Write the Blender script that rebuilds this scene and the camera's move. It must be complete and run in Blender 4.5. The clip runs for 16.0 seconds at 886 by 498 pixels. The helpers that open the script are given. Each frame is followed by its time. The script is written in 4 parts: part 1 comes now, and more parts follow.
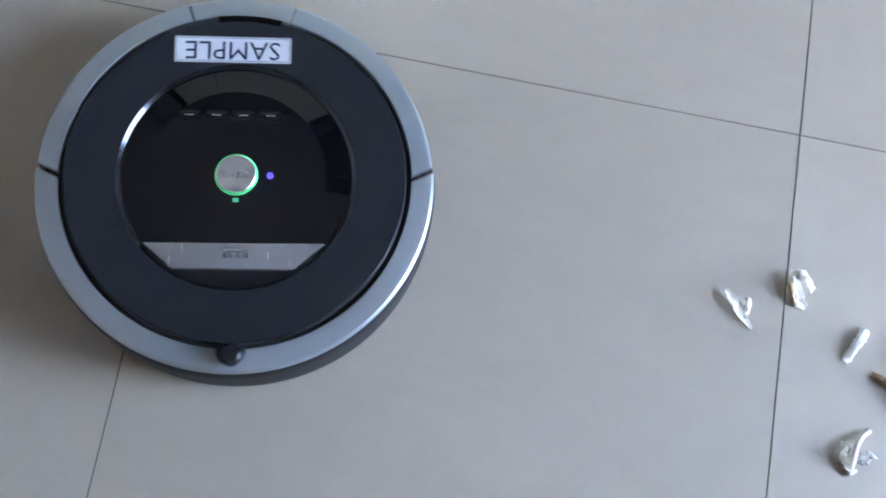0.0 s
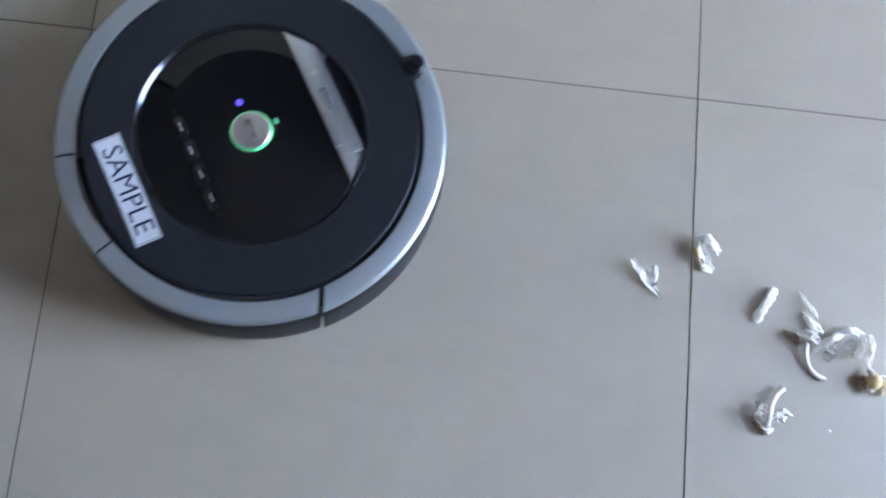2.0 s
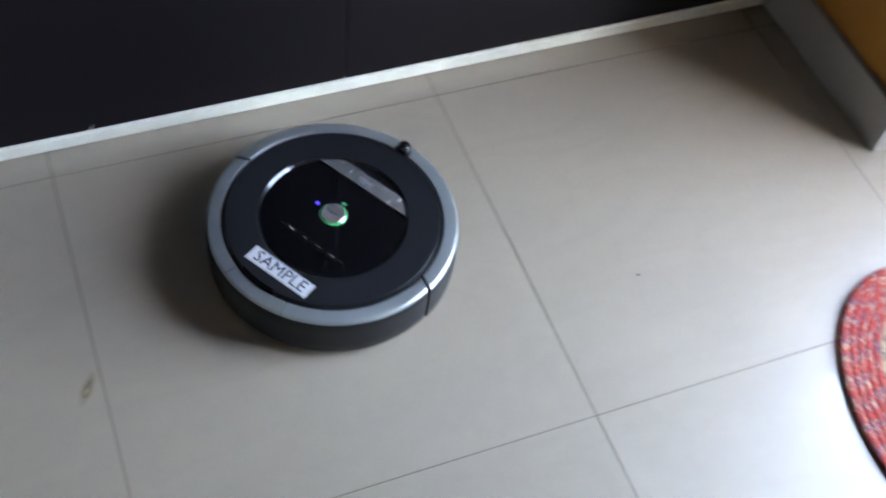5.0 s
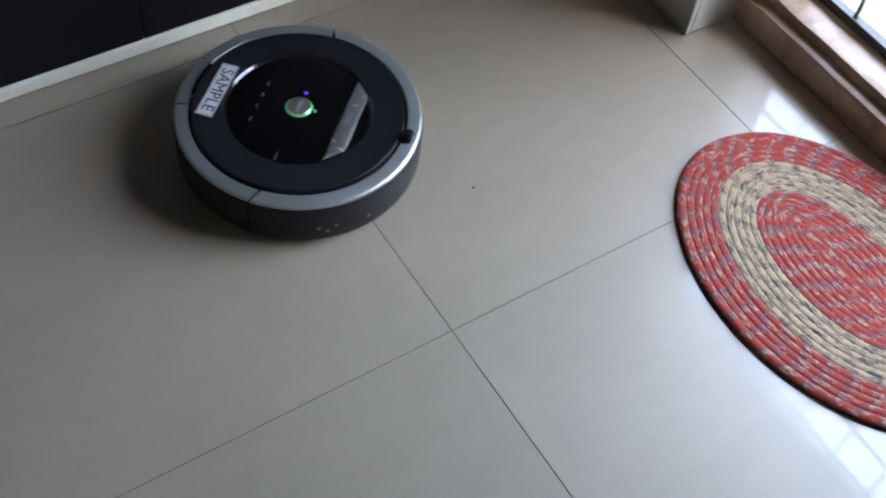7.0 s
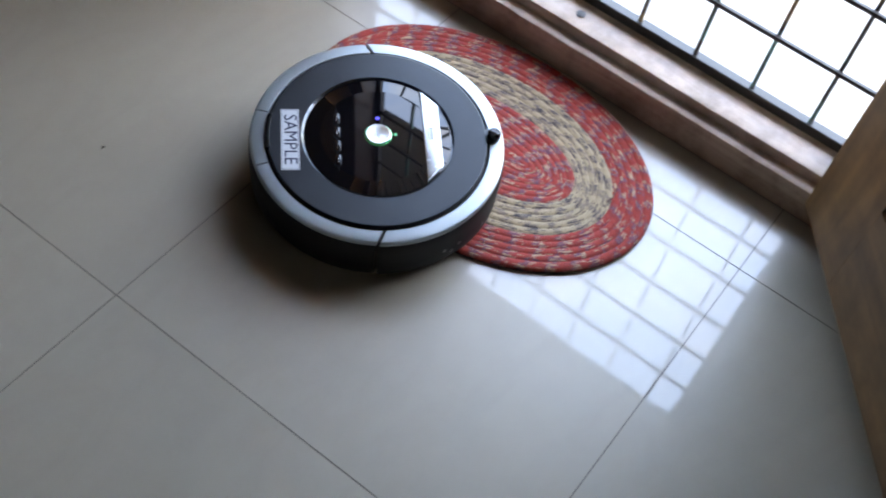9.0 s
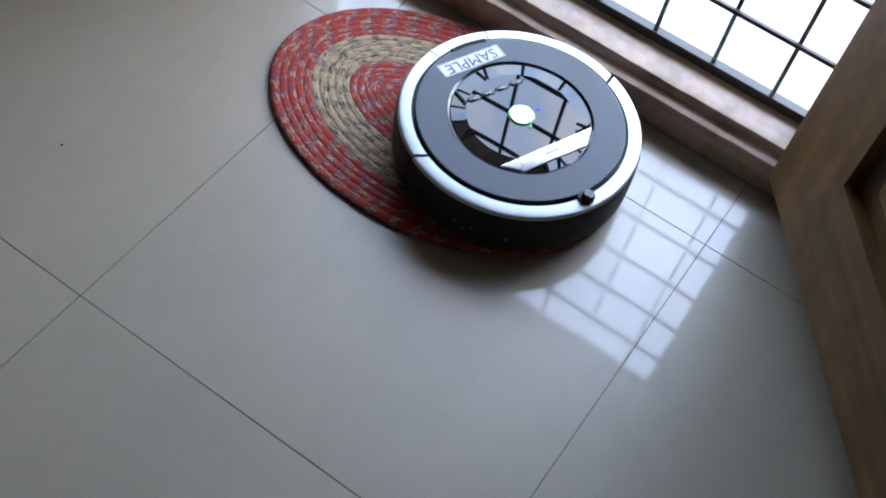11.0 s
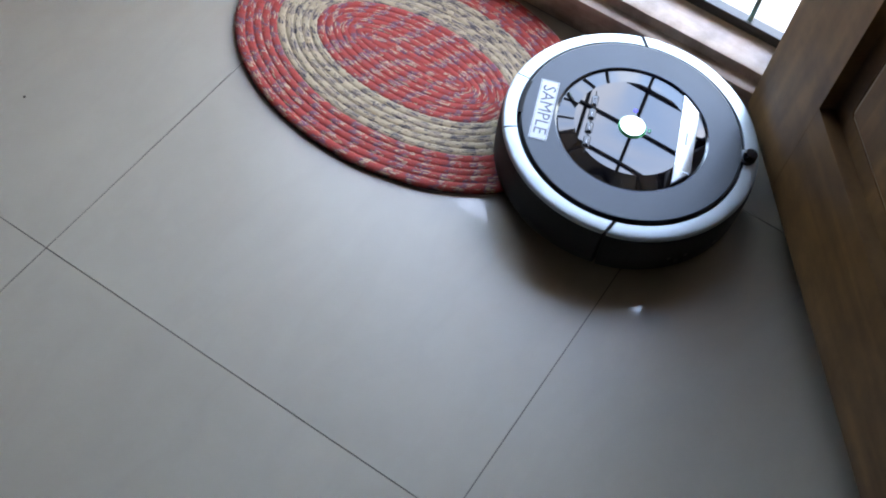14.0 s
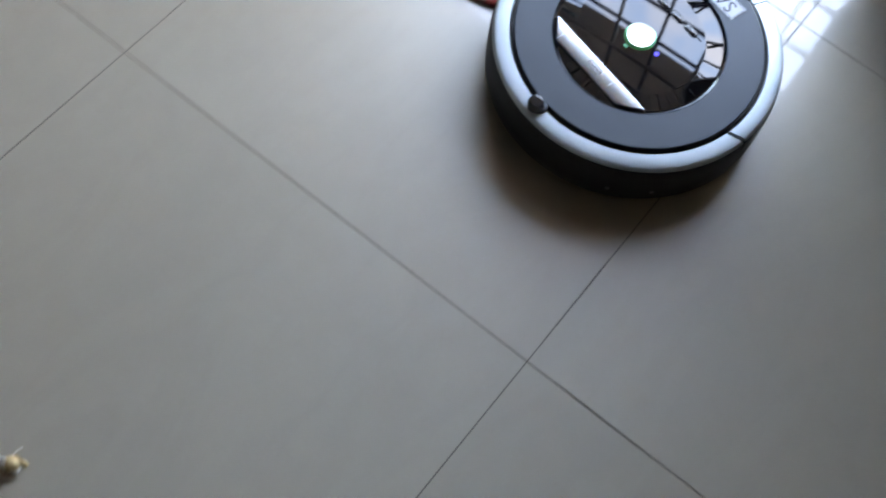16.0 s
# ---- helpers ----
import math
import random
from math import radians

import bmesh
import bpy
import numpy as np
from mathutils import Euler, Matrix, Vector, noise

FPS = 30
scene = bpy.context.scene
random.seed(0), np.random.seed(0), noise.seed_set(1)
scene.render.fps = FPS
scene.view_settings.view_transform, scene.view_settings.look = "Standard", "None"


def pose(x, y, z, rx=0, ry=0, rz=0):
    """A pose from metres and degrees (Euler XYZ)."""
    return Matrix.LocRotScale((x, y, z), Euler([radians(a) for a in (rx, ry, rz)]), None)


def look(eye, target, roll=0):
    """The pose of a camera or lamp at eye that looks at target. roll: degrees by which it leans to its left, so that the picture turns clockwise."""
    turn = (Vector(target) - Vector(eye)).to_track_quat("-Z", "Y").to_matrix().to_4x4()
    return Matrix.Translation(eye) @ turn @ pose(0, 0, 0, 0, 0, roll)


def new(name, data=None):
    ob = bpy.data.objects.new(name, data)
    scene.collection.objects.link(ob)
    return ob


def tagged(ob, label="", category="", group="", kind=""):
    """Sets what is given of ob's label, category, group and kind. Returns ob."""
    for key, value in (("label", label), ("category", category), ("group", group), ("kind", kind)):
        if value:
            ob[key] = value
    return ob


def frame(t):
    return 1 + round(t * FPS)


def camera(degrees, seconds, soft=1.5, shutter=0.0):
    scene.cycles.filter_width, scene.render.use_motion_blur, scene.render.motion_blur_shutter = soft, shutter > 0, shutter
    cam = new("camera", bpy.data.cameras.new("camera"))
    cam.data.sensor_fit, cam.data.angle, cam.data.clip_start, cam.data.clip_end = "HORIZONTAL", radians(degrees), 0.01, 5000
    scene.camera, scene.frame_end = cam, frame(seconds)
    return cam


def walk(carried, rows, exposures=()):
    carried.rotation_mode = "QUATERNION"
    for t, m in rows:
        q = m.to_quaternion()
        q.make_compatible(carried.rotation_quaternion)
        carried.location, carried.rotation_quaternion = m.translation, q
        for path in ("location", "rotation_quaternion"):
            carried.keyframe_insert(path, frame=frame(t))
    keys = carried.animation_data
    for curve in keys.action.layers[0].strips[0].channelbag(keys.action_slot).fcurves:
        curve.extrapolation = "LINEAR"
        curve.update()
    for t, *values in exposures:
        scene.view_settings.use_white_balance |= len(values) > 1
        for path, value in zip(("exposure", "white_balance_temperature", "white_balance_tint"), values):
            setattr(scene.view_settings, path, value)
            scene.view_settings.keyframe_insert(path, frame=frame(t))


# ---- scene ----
cam = camera(42.3, 16.0, soft=1.9, shutter=0.5)
PATH = [
    (0, -0.371, -0.474, 1.044, 14.89, -4.80, 9.76),
    (0.5, -0.361, -0.473, 1.046, 14.70, -4.74, 9.88),
    (1, -0.325, -0.469, 1.050, 14.92, -4.06, 8.69),
    (1.5, -0.312, -0.451, 1.047, 14.26, -4.27, 6.43),
    (2, -0.296, -0.455, 1.049, 14.24, -4.38, 5.14),
    (2.5, -0.238, -0.478, 1.073, 17.00, -3.70, 2.36),
    (3, -0.138, -0.540, 1.065, 20.94, -3.23, -0.20),
    (3.5, -0.116, -0.567, 1.057, 22.90, -4.64, -3.57),
    (3.9, -0.086, -0.552, 1.207, 26.29, -4.69, -7.22),
    (4, -0.081, -0.550, 1.213, 28.15, -5.05, -8.53),
    (4.2, -0.057, -0.567, 1.245, 31.01, -5.29, -10.61),
    (4.5, -0.007, -0.589, 1.281, 34.60, -4.48, -13.40),
    (4.7, -0.006, -0.579, 1.282, 36.68, -5.13, -16.75),
    (5, 0.025, -0.539, 1.340, 35.69, -5.85, -21.05),
    (5.2, 0.037, -0.569, 1.332, 36.91, -5.83, -24.76),
    (7.3, 0.068, -0.605, 1.275, 35.30, -5.26, -34.69),
    (7.6, 0.059, -0.594, 1.295, 34.87, -6.59, -38.69),
    (8, 0.072, -0.623, 1.281, 35.20, -7.08, -44.00),
    (8.5, 0.101, -0.669, 1.269, 35.60, -7.05, -49.24),
    (9, 0.099, -0.667, 1.253, 35.85, -8.21, -53.36),
    (9.2, 0.078, -0.664, 1.242, 36.32, -8.93, -54.22),
    (11.3, 0.133, -0.668, 1.271, 33.86, -7.98, -55.87),
    (11.5, 0.120, -0.650, 1.268, 33.84, -8.55, -56.24),
    (12, 0.129, -0.661, 1.270, 33.53, -8.05, -56.20),
    (12.5, 0.131, -0.681, 1.254, 33.36, -7.57, -56.65),
    (13, 0.156, -0.709, 1.254, 32.67, -6.61, -56.36),
    (13.5, 0.159, -0.715, 1.250, 32.49, -6.42, -56.77),
    (14, 0.162, -0.719, 1.245, 32.31, -6.10, -56.80),
    (14.5, 0.151, -0.705, 1.248, 32.16, -6.49, -57.33),
    (14.7, 0.156, -0.705, 1.241, 32.00, -6.40, -57.38),
    (14.8, 0.159, -0.705, 1.238, 31.08, -6.40, -57.40),
    (15, 0.166, -0.706, 1.228, 29.16, -6.00, -58.02),
    (15.3, 0.176, -0.707, 1.216, 26.97, -5.13, -57.92),
    (15.6, 0.172, -0.714, 1.190, 27.10, -4.86, -56.75),
    (16, 0.149, -0.695, 1.166, 24.89, -5.53, -51.74),
]
EXPOSURES = [(0.0, 7.01, 7310, 16.0), (1.5, 6.85, 7348, 16.0), (3.0, 6.64, 7660, 15.5), (4.2, 6.3, 7850, 13.0), (5.0, 6.27, 8010, 12.5), (7.4, 5.49, 8440, 12.0), (8.2, 5.48, 8433, 11.5), (9.2, 5.24, 8474, 12.0), (11.5, 5.11, 8402, 12.0), (12.5, 5.19, 8393, 11.5), (14.5, 5.5, 8324, 12.0), (15.0, 5.46, 8370, 12.0), (16.0, 5.69, 8760, 12.0)]
walk(cam, [(t, pose(x, y, z, a, b, c)) for t, x, y, z, a, b, c in PATH], EXPOSURES)

# ---- light: overcast daylight that comes in at the grilled doorway ----
world = bpy.data.worlds.new("overcast_sky")
scene.world = world
world.use_nodes = True
wn, wl = world.node_tree.nodes, world.node_tree.links
sky = wn.new("ShaderNodeTexSky")
sky.sky_type, sky.sun_disc = "NISHITA", False
sky.sun_elevation, sky.sun_rotation, sky.dust_density = radians(58), radians(200), 4.0
wn["Background"].inputs["Strength"].default_value = 0.14
cloud, tone, blend = wn.new("ShaderNodeTexNoise"), wn.new("ShaderNodeValToRGB"), wn.new("ShaderNodeMix")
cloud.inputs["Scale"].default_value, cloud.inputs["Detail"].default_value, cloud.inputs["Distortion"].default_value = 8.0, 7, 0.8
tone.color_ramp.elements[0].position, tone.color_ramp.elements[0].color = 0.38, (0.70, 0.87, 1.04, 1)
tone.color_ramp.elements[1].position, tone.color_ramp.elements[1].color = 0.62, (1.17, 1.11, 1.04, 1)
blend.data_type, blend.blend_type = "RGBA", "MULTIPLY"
blend.inputs["Factor"].default_value = 1.0
wl.new(cloud.outputs["Fac"], tone.inputs["Fac"])
wl.new(sky.outputs["Color"], blend.inputs["A"])
wl.new(tone.outputs["Color"], blend.inputs["B"])
wl.new(blend.outputs["Result"], wn["Background"].inputs["Color"])
sun = new("sun", bpy.data.lights.new("sun", "SUN"))
sun.data.energy, sun.data.angle, sun.data.color = 0.5, radians(15), (1.0, 0.96, 0.9)
sun.matrix_basis = look((-1.5, -3.5, 6), (0, 0, 0))


# ---- materials ----
def material(name, colour, rough=0.5, metal=0.0, spread=0.12, scale=8.0, bump=0.1, fine=120.0, stretch=(1, 1, 1), coat=0.0, gloss=0.5):
    """A surface with stains at one scale, grain at another, and a fine relief."""
    mat = bpy.data.materials.new(name)
    mat.use_nodes = True
    n, l = mat.node_tree.nodes, mat.node_tree.links
    bsdf = n["Principled BSDF"]
    bsdf.inputs["Metallic"].default_value = metal
    bsdf.inputs["Coat Weight"].default_value = coat
    bsdf.inputs["Coat Roughness"].default_value = 0.03
    bsdf.inputs["Specular IOR Level"].default_value = gloss
    at = n.new("ShaderNodeTexCoord")
    mp = n.new("ShaderNodeMapping")
    mp.inputs["Scale"].default_value = stretch
    l.new(at.outputs["Object"], mp.inputs["Vector"])
    big, small = n.new("ShaderNodeTexNoise"), n.new("ShaderNodeTexNoise")
    big.inputs["Scale"].default_value, small.inputs["Scale"].default_value = scale, fine
    big.inputs["Detail"].default_value, small.inputs["Detail"].default_value = 5, 3
    for node in (big, small):
        l.new(mp.outputs["Vector"], node.inputs["Vector"])
    both = n.new("ShaderNodeMath")
    both.operation = "MULTIPLY_ADD"
    both.inputs[1].default_value = 0.35
    l.new(small.outputs["Fac"], both.inputs[0])
    l.new(big.outputs["Fac"], both.inputs[2])
    ramp = n.new("ShaderNodeValToRGB")
    ramp.color_ramp.elements[0].position, ramp.color_ramp.elements[1].position = 0.45, 0.92
    ramp.color_ramp.elements[0].color = (*[max(0.0, c * (1 - spread)) for c in colour], 1)
    ramp.color_ramp.elements[1].color = (*[min(0.95, c * (1 + spread)) for c in colour], 1)
    l.new(both.outputs[0], ramp.inputs["Fac"])
    l.new(ramp.outputs["Color"], bsdf.inputs["Base Color"])
    wear = n.new("ShaderNodeMapRange")
    wear.inputs["To Min"].default_value, wear.inputs["To Max"].default_value = rough * 0.82, min(1.0, rough * 1.2)
    l.new(big.outputs["Fac"], wear.inputs["Value"])
    l.new(wear.outputs["Result"], bsdf.inputs["Roughness"])
    if bump:
        relief = n.new("ShaderNodeBump")
        relief.inputs["Strength"].default_value, relief.inputs["Distance"].default_value = bump, 0.001
        l.new(small.outputs["Fac"], relief.inputs["Height"])
        l.new(relief.outputs["Normal"], bsdf.inputs["Normal"])
    return mat


def glow(name, colour, strength):
    mat = bpy.data.materials.new(name)
    mat.use_nodes = True
    bsdf = mat.node_tree.nodes["Principled BSDF"]
    bsdf.inputs["Base Color"].default_value = (*colour, 1)
    bsdf.inputs["Emission Color"].default_value = (*colour, 1)
    bsdf.inputs["Emission Strength"].default_value = strength
    return mat


def tile_material():
    """Polished cream-grey porcelain with faint drifting veins: a clear glaze over a duller, hazy body."""
    mat = material("polished_tile", (0.335, 0.290, 0.229), 0.36, spread=0.05, scale=2.2, bump=0.0, fine=30, coat=0.72, gloss=0.95)
    n, l = mat.node_tree.nodes, mat.node_tree.links
    bsdf = n["Principled BSDF"]
    base = bsdf.inputs["Base Color"].links[0].from_socket
    geo = n.new("ShaderNodeNewGeometry")
    info = n.new("ShaderNodeObjectInfo")
    mp = n.new("ShaderNodeMapping")
    mp.inputs["Scale"].default_value, mp.inputs["Rotation"].default_value = (1.0, 2.6, 1.0), (0, 0, 0.7)
    l.new(geo.outputs["Position"], mp.inputs["Vector"])
    l.new(info.outputs["Random"], mp.inputs["Location"])
    warp = n.new("ShaderNodeTexNoise")
    warp.inputs["Scale"].default_value, warp.inputs["Detail"].default_value, warp.inputs["Distortion"].default_value = 3.2, 6, 1.4
    l.new(mp.outputs["Vector"], warp.inputs["Vector"])
    vein = n.new("ShaderNodeValToRGB")
    e = vein.color_ramp.elements
    e[0].position, e[0].color = 0.40, (1, 1, 1, 1)
    e[1].position, e[1].color = 0.60, (1, 1, 1, 1)
    m = e.new(0.5)
    m.color = (0.965, 0.963, 0.965, 1)
    l.new(warp.outputs["Fac"], vein.inputs["Fac"])
    mix = n.new("ShaderNodeMix")
    mix.data_type, mix.blend_type = "RGBA", "MULTIPLY"
    mix.inputs["Factor"].default_value = 1.0
    l.new(base, mix.inputs["A"])
    l.new(vein.outputs["Color"], mix.inputs["B"])
    l.new(mix.outputs["Result"], bsdf.inputs["Base Color"])
    swell = n.new("ShaderNodeBump")
    swell.inputs["Strength"].default_value, swell.inputs["Distance"].default_value = 0.022, 0.004
    wave = n.new("ShaderNodeTexNoise")
    wave.inputs["Scale"].default_value = 9.0
    l.new(geo.outputs["Position"], wave.inputs["Vector"])
    l.new(wave.outputs["Fac"], swell.inputs["Height"])
    l.new(swell.outputs["Normal"], bsdf.inputs["Normal"])
    l.new(swell.outputs["Normal"], bsdf.inputs["Coat Normal"])
    bsdf.inputs["Coat Roughness"].default_value = 0.038
    return mat


def wood_material(name, light, dark, rough=0.4, along="z"):
    mat = material(name, light, rough, bump=0.15, fine=60)
    n, l = mat.node_tree.nodes, mat.node_tree.links
    bsdf = n["Principled BSDF"]
    at = n.new("ShaderNodeTexCoord")
    mp = n.new("ShaderNodeMapping")
    mp.inputs["Scale"].default_value = {"x": (1.2, 14, 14), "y": (14, 1.2, 14), "z": (14, 14, 1.2)}[along]
    l.new(at.outputs["Object"], mp.inputs["Vector"])
    grain = n.new("ShaderNodeTexNoise")
    grain.inputs["Scale"].default_value, grain.inputs["Detail"].default_value, grain.inputs["Distortion"].default_value = 2.2, 8, 0.7
    l.new(mp.outputs["Vector"], grain.inputs["Vector"])
    ramp = n.new("ShaderNodeValToRGB")
    ramp.color_ramp.elements[0].position, ramp.color_ramp.elements[0].color = 0.32, (*dark, 1)
    ramp.color_ramp.elements[1].position, ramp.color_ramp.elements[1].color = 0.68, (*light, 1)
    l.new(grain.outputs["Fac"], ramp.inputs["Fac"])
    blot, fade, mix = n.new("ShaderNodeTexNoise"), n.new("ShaderNodeValToRGB"), n.new("ShaderNodeMix")
    blot.inputs["Scale"].default_value, blot.inputs["Detail"].default_value, blot.inputs["Roughness"].default_value = 13.0, 9, 0.65
    l.new(at.outputs["Object"], blot.inputs["Vector"])
    fade.color_ramp.elements[0].position, fade.color_ramp.elements[0].color = 0.38, (0.66, 0.62, 0.58, 1)
    fade.color_ramp.elements[1].position, fade.color_ramp.elements[1].color = 0.58, (1.06, 1.05, 1.04, 1)
    l.new(blot.outputs["Fac"], fade.inputs["Fac"])
    mix.data_type, mix.blend_type = "RGBA", "MULTIPLY"
    mix.inputs["Factor"].default_value = 1.0
    l.new(ramp.outputs["Color"], mix.inputs["A"])
    l.new(fade.outputs["Color"], mix.inputs["B"])
    l.new(mix.outputs["Result"], bsdf.inputs["Base Color"])
    return mat


def braid_material(name, shades, streak, lean, rich, flecked):
    """Dyed cloth strands that repeat along one spiral braid; u is metres along it, v the turn round it.
    Flecks are many (rich) in the stretch of each repeat named by flecked and few (lean) elsewhere."""
    mat = material(name, shades[0][1], 0.9, bump=0.5, fine=900)
    n, l = mat.node_tree.nodes, mat.node_tree.links
    bsdf = n["Principled BSDF"]
    bsdf.inputs["Specular IOR Level"].default_value = 0.15

    def maths(op, a, b, c=None):
        node = n.new("ShaderNodeMath")
        node.operation = op
        for k, v in enumerate((a, b, c)):
            if isinstance(v, (int, float)):
                node.inputs[k].default_value = v
            elif v is not None:
                l.new(v, node.inputs[k])
        return node.outputs[0]

    uv = n.new("ShaderNodeUVMap")
    sep = n.new("ShaderNodeSeparateXYZ")
    l.new(uv.outputs["UV"], sep.inputs["Vector"])
    u = maths("MULTIPLY_ADD", sep.outputs["Y"], -0.022, sep.outputs["X"])

    def cells(along, round_):
        com = n.new("ShaderNodeCombineXYZ")
        l.new(maths("MULTIPLY", u, along), com.inputs["X"])
        l.new(maths("MULTIPLY", sep.outputs["Y"], round_), com.inputs["Y"])
        cell = n.new("ShaderNodeTexVoronoi")
        cell.inputs["Scale"].default_value = 1.0
        l.new(com.outputs["Vector"], cell.inputs["Vector"])
        one = n.new("ShaderNodeSeparateXYZ")
        l.new(cell.outputs["Color"], one.inputs["Vector"])
        return one

    strand, fine = cells(80, 11.0), cells(95, 48.0)
    jitter = maths("MULTIPLY_ADD", strand.outputs["X"], 0.42, maths("DIVIDE", u, 0.0345))
    phase = maths("FRACT", jitter, 0.0)
    ramp = n.new("ShaderNodeValToRGB")
    ramp.color_ramp.interpolation = "CONSTANT"
    e = ramp.color_ramp.elements
    e[0].position, e[0].color = 0.0, (*shades[0][1], 1)
    e[1].position, e[1].color = shades[1][0], (*shades[1][1], 1)
    for p, c in shades[2:]:
        e.new(p).color = (*c, 1)
    l.new(phase, ramp.inputs["Fac"])
    inside = maths("MULTIPLY", maths("GREATER_THAN", phase, flecked[0]), maths("LESS_THAN", phase, flecked[1]))
    limit = maths("MULTIPLY_ADD", inside, rich - lean, lean)
    hit = maths("LESS_THAN", fine.outputs["X"], limit)
    mix = n.new("ShaderNodeMix")
    mix.data_type = "RGBA"
    mix.inputs["B"].default_value = (*streak, 1)
    l.new(hit, mix.inputs["Factor"])
    l.new(ramp.outputs["Color"], mix.inputs["A"])
    l.new(mix.outputs["Result"], bsdf.inputs["Base Color"])
    return mat


def patched(mat, shades, scale, seed):
    """Lays noise patches of other colours over a material's colour."""
    n, l = mat.node_tree.nodes, mat.node_tree.links
    bsdf = n["Principled BSDF"]
    at = n.new("ShaderNodeNewGeometry")
    for k, (colour, edge) in enumerate(shades):
        base = bsdf.inputs["Base Color"].links[0].from_socket
        mp = n.new("ShaderNodeMapping")
        mp.inputs["Location"].default_value = (seed + 7.3 * k, seed * 2, 3.1 * k)
        l.new(at.outputs["Position"], mp.inputs["Vector"])
        patch, ramp, mix = n.new("ShaderNodeTexNoise"), n.new("ShaderNodeValToRGB"), n.new("ShaderNodeMix")
        patch.inputs["Scale"].default_value, patch.inputs["Detail"].default_value = scale, 4
        l.new(mp.outputs["Vector"], patch.inputs["Vector"])
        ramp.color_ramp.elements[0].position, ramp.color_ramp.elements[1].position = edge, edge + 0.07
        l.new(patch.outputs["Fac"], ramp.inputs["Fac"])
        mix.data_type = "RGBA"
        l.new(ramp.outputs["Color"], mix.inputs["Factor"])
        l.new(base, mix.inputs["A"])
        mix.inputs["B"].default_value = (*colour, 1)
        l.new(mix.outputs["Result"], bsdf.inputs["Base Color"])


TILE = tile_material()
GROUT = material("grey_grout", (0.14, 0.122, 0.107), 0.9, fine=200)
ORANGE = material("orange_wall_paint", (0.52, 0.215, 0.034), 0.6, spread=0.08, scale=3, bump=0.15, fine=60)
ROOMPAINT = material("pale_room_paint", (0.60, 0.60, 0.60), 0.7, spread=0.05, scale=2, bump=0.1, fine=60)
WHITE = material("white_ceiling_paint", (0.33, 0.33, 0.335), 0.8, spread=0.04, scale=2, bump=0.05, fine=60)
SKIRT = material("grey_skirting_tile", (0.36, 0.345, 0.32), 0.3, spread=0.1, scale=5, bump=0.0)
DARKLAM = material("dark_laminate", (0.004, 0.0028, 0.0045), 0.55, gloss=0.16, spread=0.2, scale=4, bump=0.05, fine=90)
STRIP = material("white_edge_strip", (0.68, 0.68, 0.60), 0.45, spread=0.12, scale=9, fine=60)
CREAMLAM = material("cream_laminate", (0.62, 0.62, 0.54), 0.4, spread=0.05, scale=6, bump=0.03)
FRAMEWOOD = wood_material("frame_wood", (0.60, 0.465, 0.38), (0.37, 0.255, 0.185), 0.34, "y")
POSTWOOD = wood_material("post_wood", (0.16, 0.085, 0.055), (0.09, 0.045, 0.03), 0.4, "z")
LEAFWOOD = wood_material("door_wood", (0.168, 0.086, 0.032), (0.090, 0.043, 0.015), 0.42, "z")
RAILWOOD = wood_material("door_rail_wood", (0.168, 0.086, 0.032), (0.090, 0.043, 0.015), 0.42, "x")
IRON = material("dark_painted_iron", (0.035, 0.03, 0.028), 0.45, metal=0.0, spread=0.3, scale=30, fine=200)
UPRIGHT = material("glare_tinted_iron", (0.05, 0.05, 0.05), 0.3, spread=0.3, scale=30, fine=200)
PORCH = material("pale_porch_floor", (0.48, 0.47, 0.45), 0.6, spread=0.08, scale=1.5, fine=20)
# for the wall added outside as a light blocker
SIDEBLOCK = material("grey_blocker_plaster", (0.26, 0.25, 0.235), 0.85, spread=0.12, scale=2, fine=40)
# near-black, so that the added slab's underside mirrors as unlit
OVERHANG = material("dark_overhang_shade", (0.022, 0.021, 0.02), 0.8, spread=0.08, scale=2, fine=40)
# teal and ochre on the uprights: tints of the glare, put into their colour
patched(UPRIGHT, [((0.12, 0.34, 0.29), 0.52), ((0.42, 0.29, 0.12), 0.56)], 9.0, 1.7)
patched(PORCH, [((0.05, 0.17, 0.15), 0.59), ((0.24, 0.18, 0.06), 0.60)], 4.2, 4.0)
CHARCOAL = material("charcoal_plastic", (0.0095, 0.010, 0.0125), 0.36, spread=0.12, scale=20, bump=0.12, fine=1500)
SIDEBLACK = material("black_side_plastic", (0.016, 0.016, 0.017), 0.55, gloss=0.2, spread=0.2, scale=15, bump=0.08, fine=900)
SILVER = material("silver_grey_plastic", (0.37, 0.415, 0.437), 0.38, metal=0.75, spread=0.06, scale=12, bump=0.04, fine=1500)
GLOSS = material("black_gloss_panel", (0.003, 0.003, 0.004), 0.02, spread=0.2, scale=10, bump=0.0, gloss=0.5)
BRUSHED = material("brushed_silver", (0.48, 0.50, 0.52), 0.25, metal=0.85, spread=0.06, scale=30, bump=0.06, fine=400, stretch=(1, 12, 1))
CHROME = material("bright_button_metal", (0.78, 0.78, 0.77), 0.2, metal=0.9, spread=0.06, scale=60, bump=0.05, fine=400, stretch=(6, 1, 1))
RIMDARK = material("dark_bright_rim", (0.065, 0.072, 0.085), 0.14, metal=0.9, spread=0.05, bump=0.0)
aniso = CHROME.node_tree.nodes.new("ShaderNodeTangent")
aniso.direction_type, aniso.axis = "RADIAL", "Z"
CHROME.node_tree.links.new(aniso.outputs["Tangent"], CHROME.node_tree.nodes["Principled BSDF"].inputs["Tangent"])
CHROME.node_tree.nodes["Principled BSDF"].inputs["Anisotropic"].default_value = 0.75
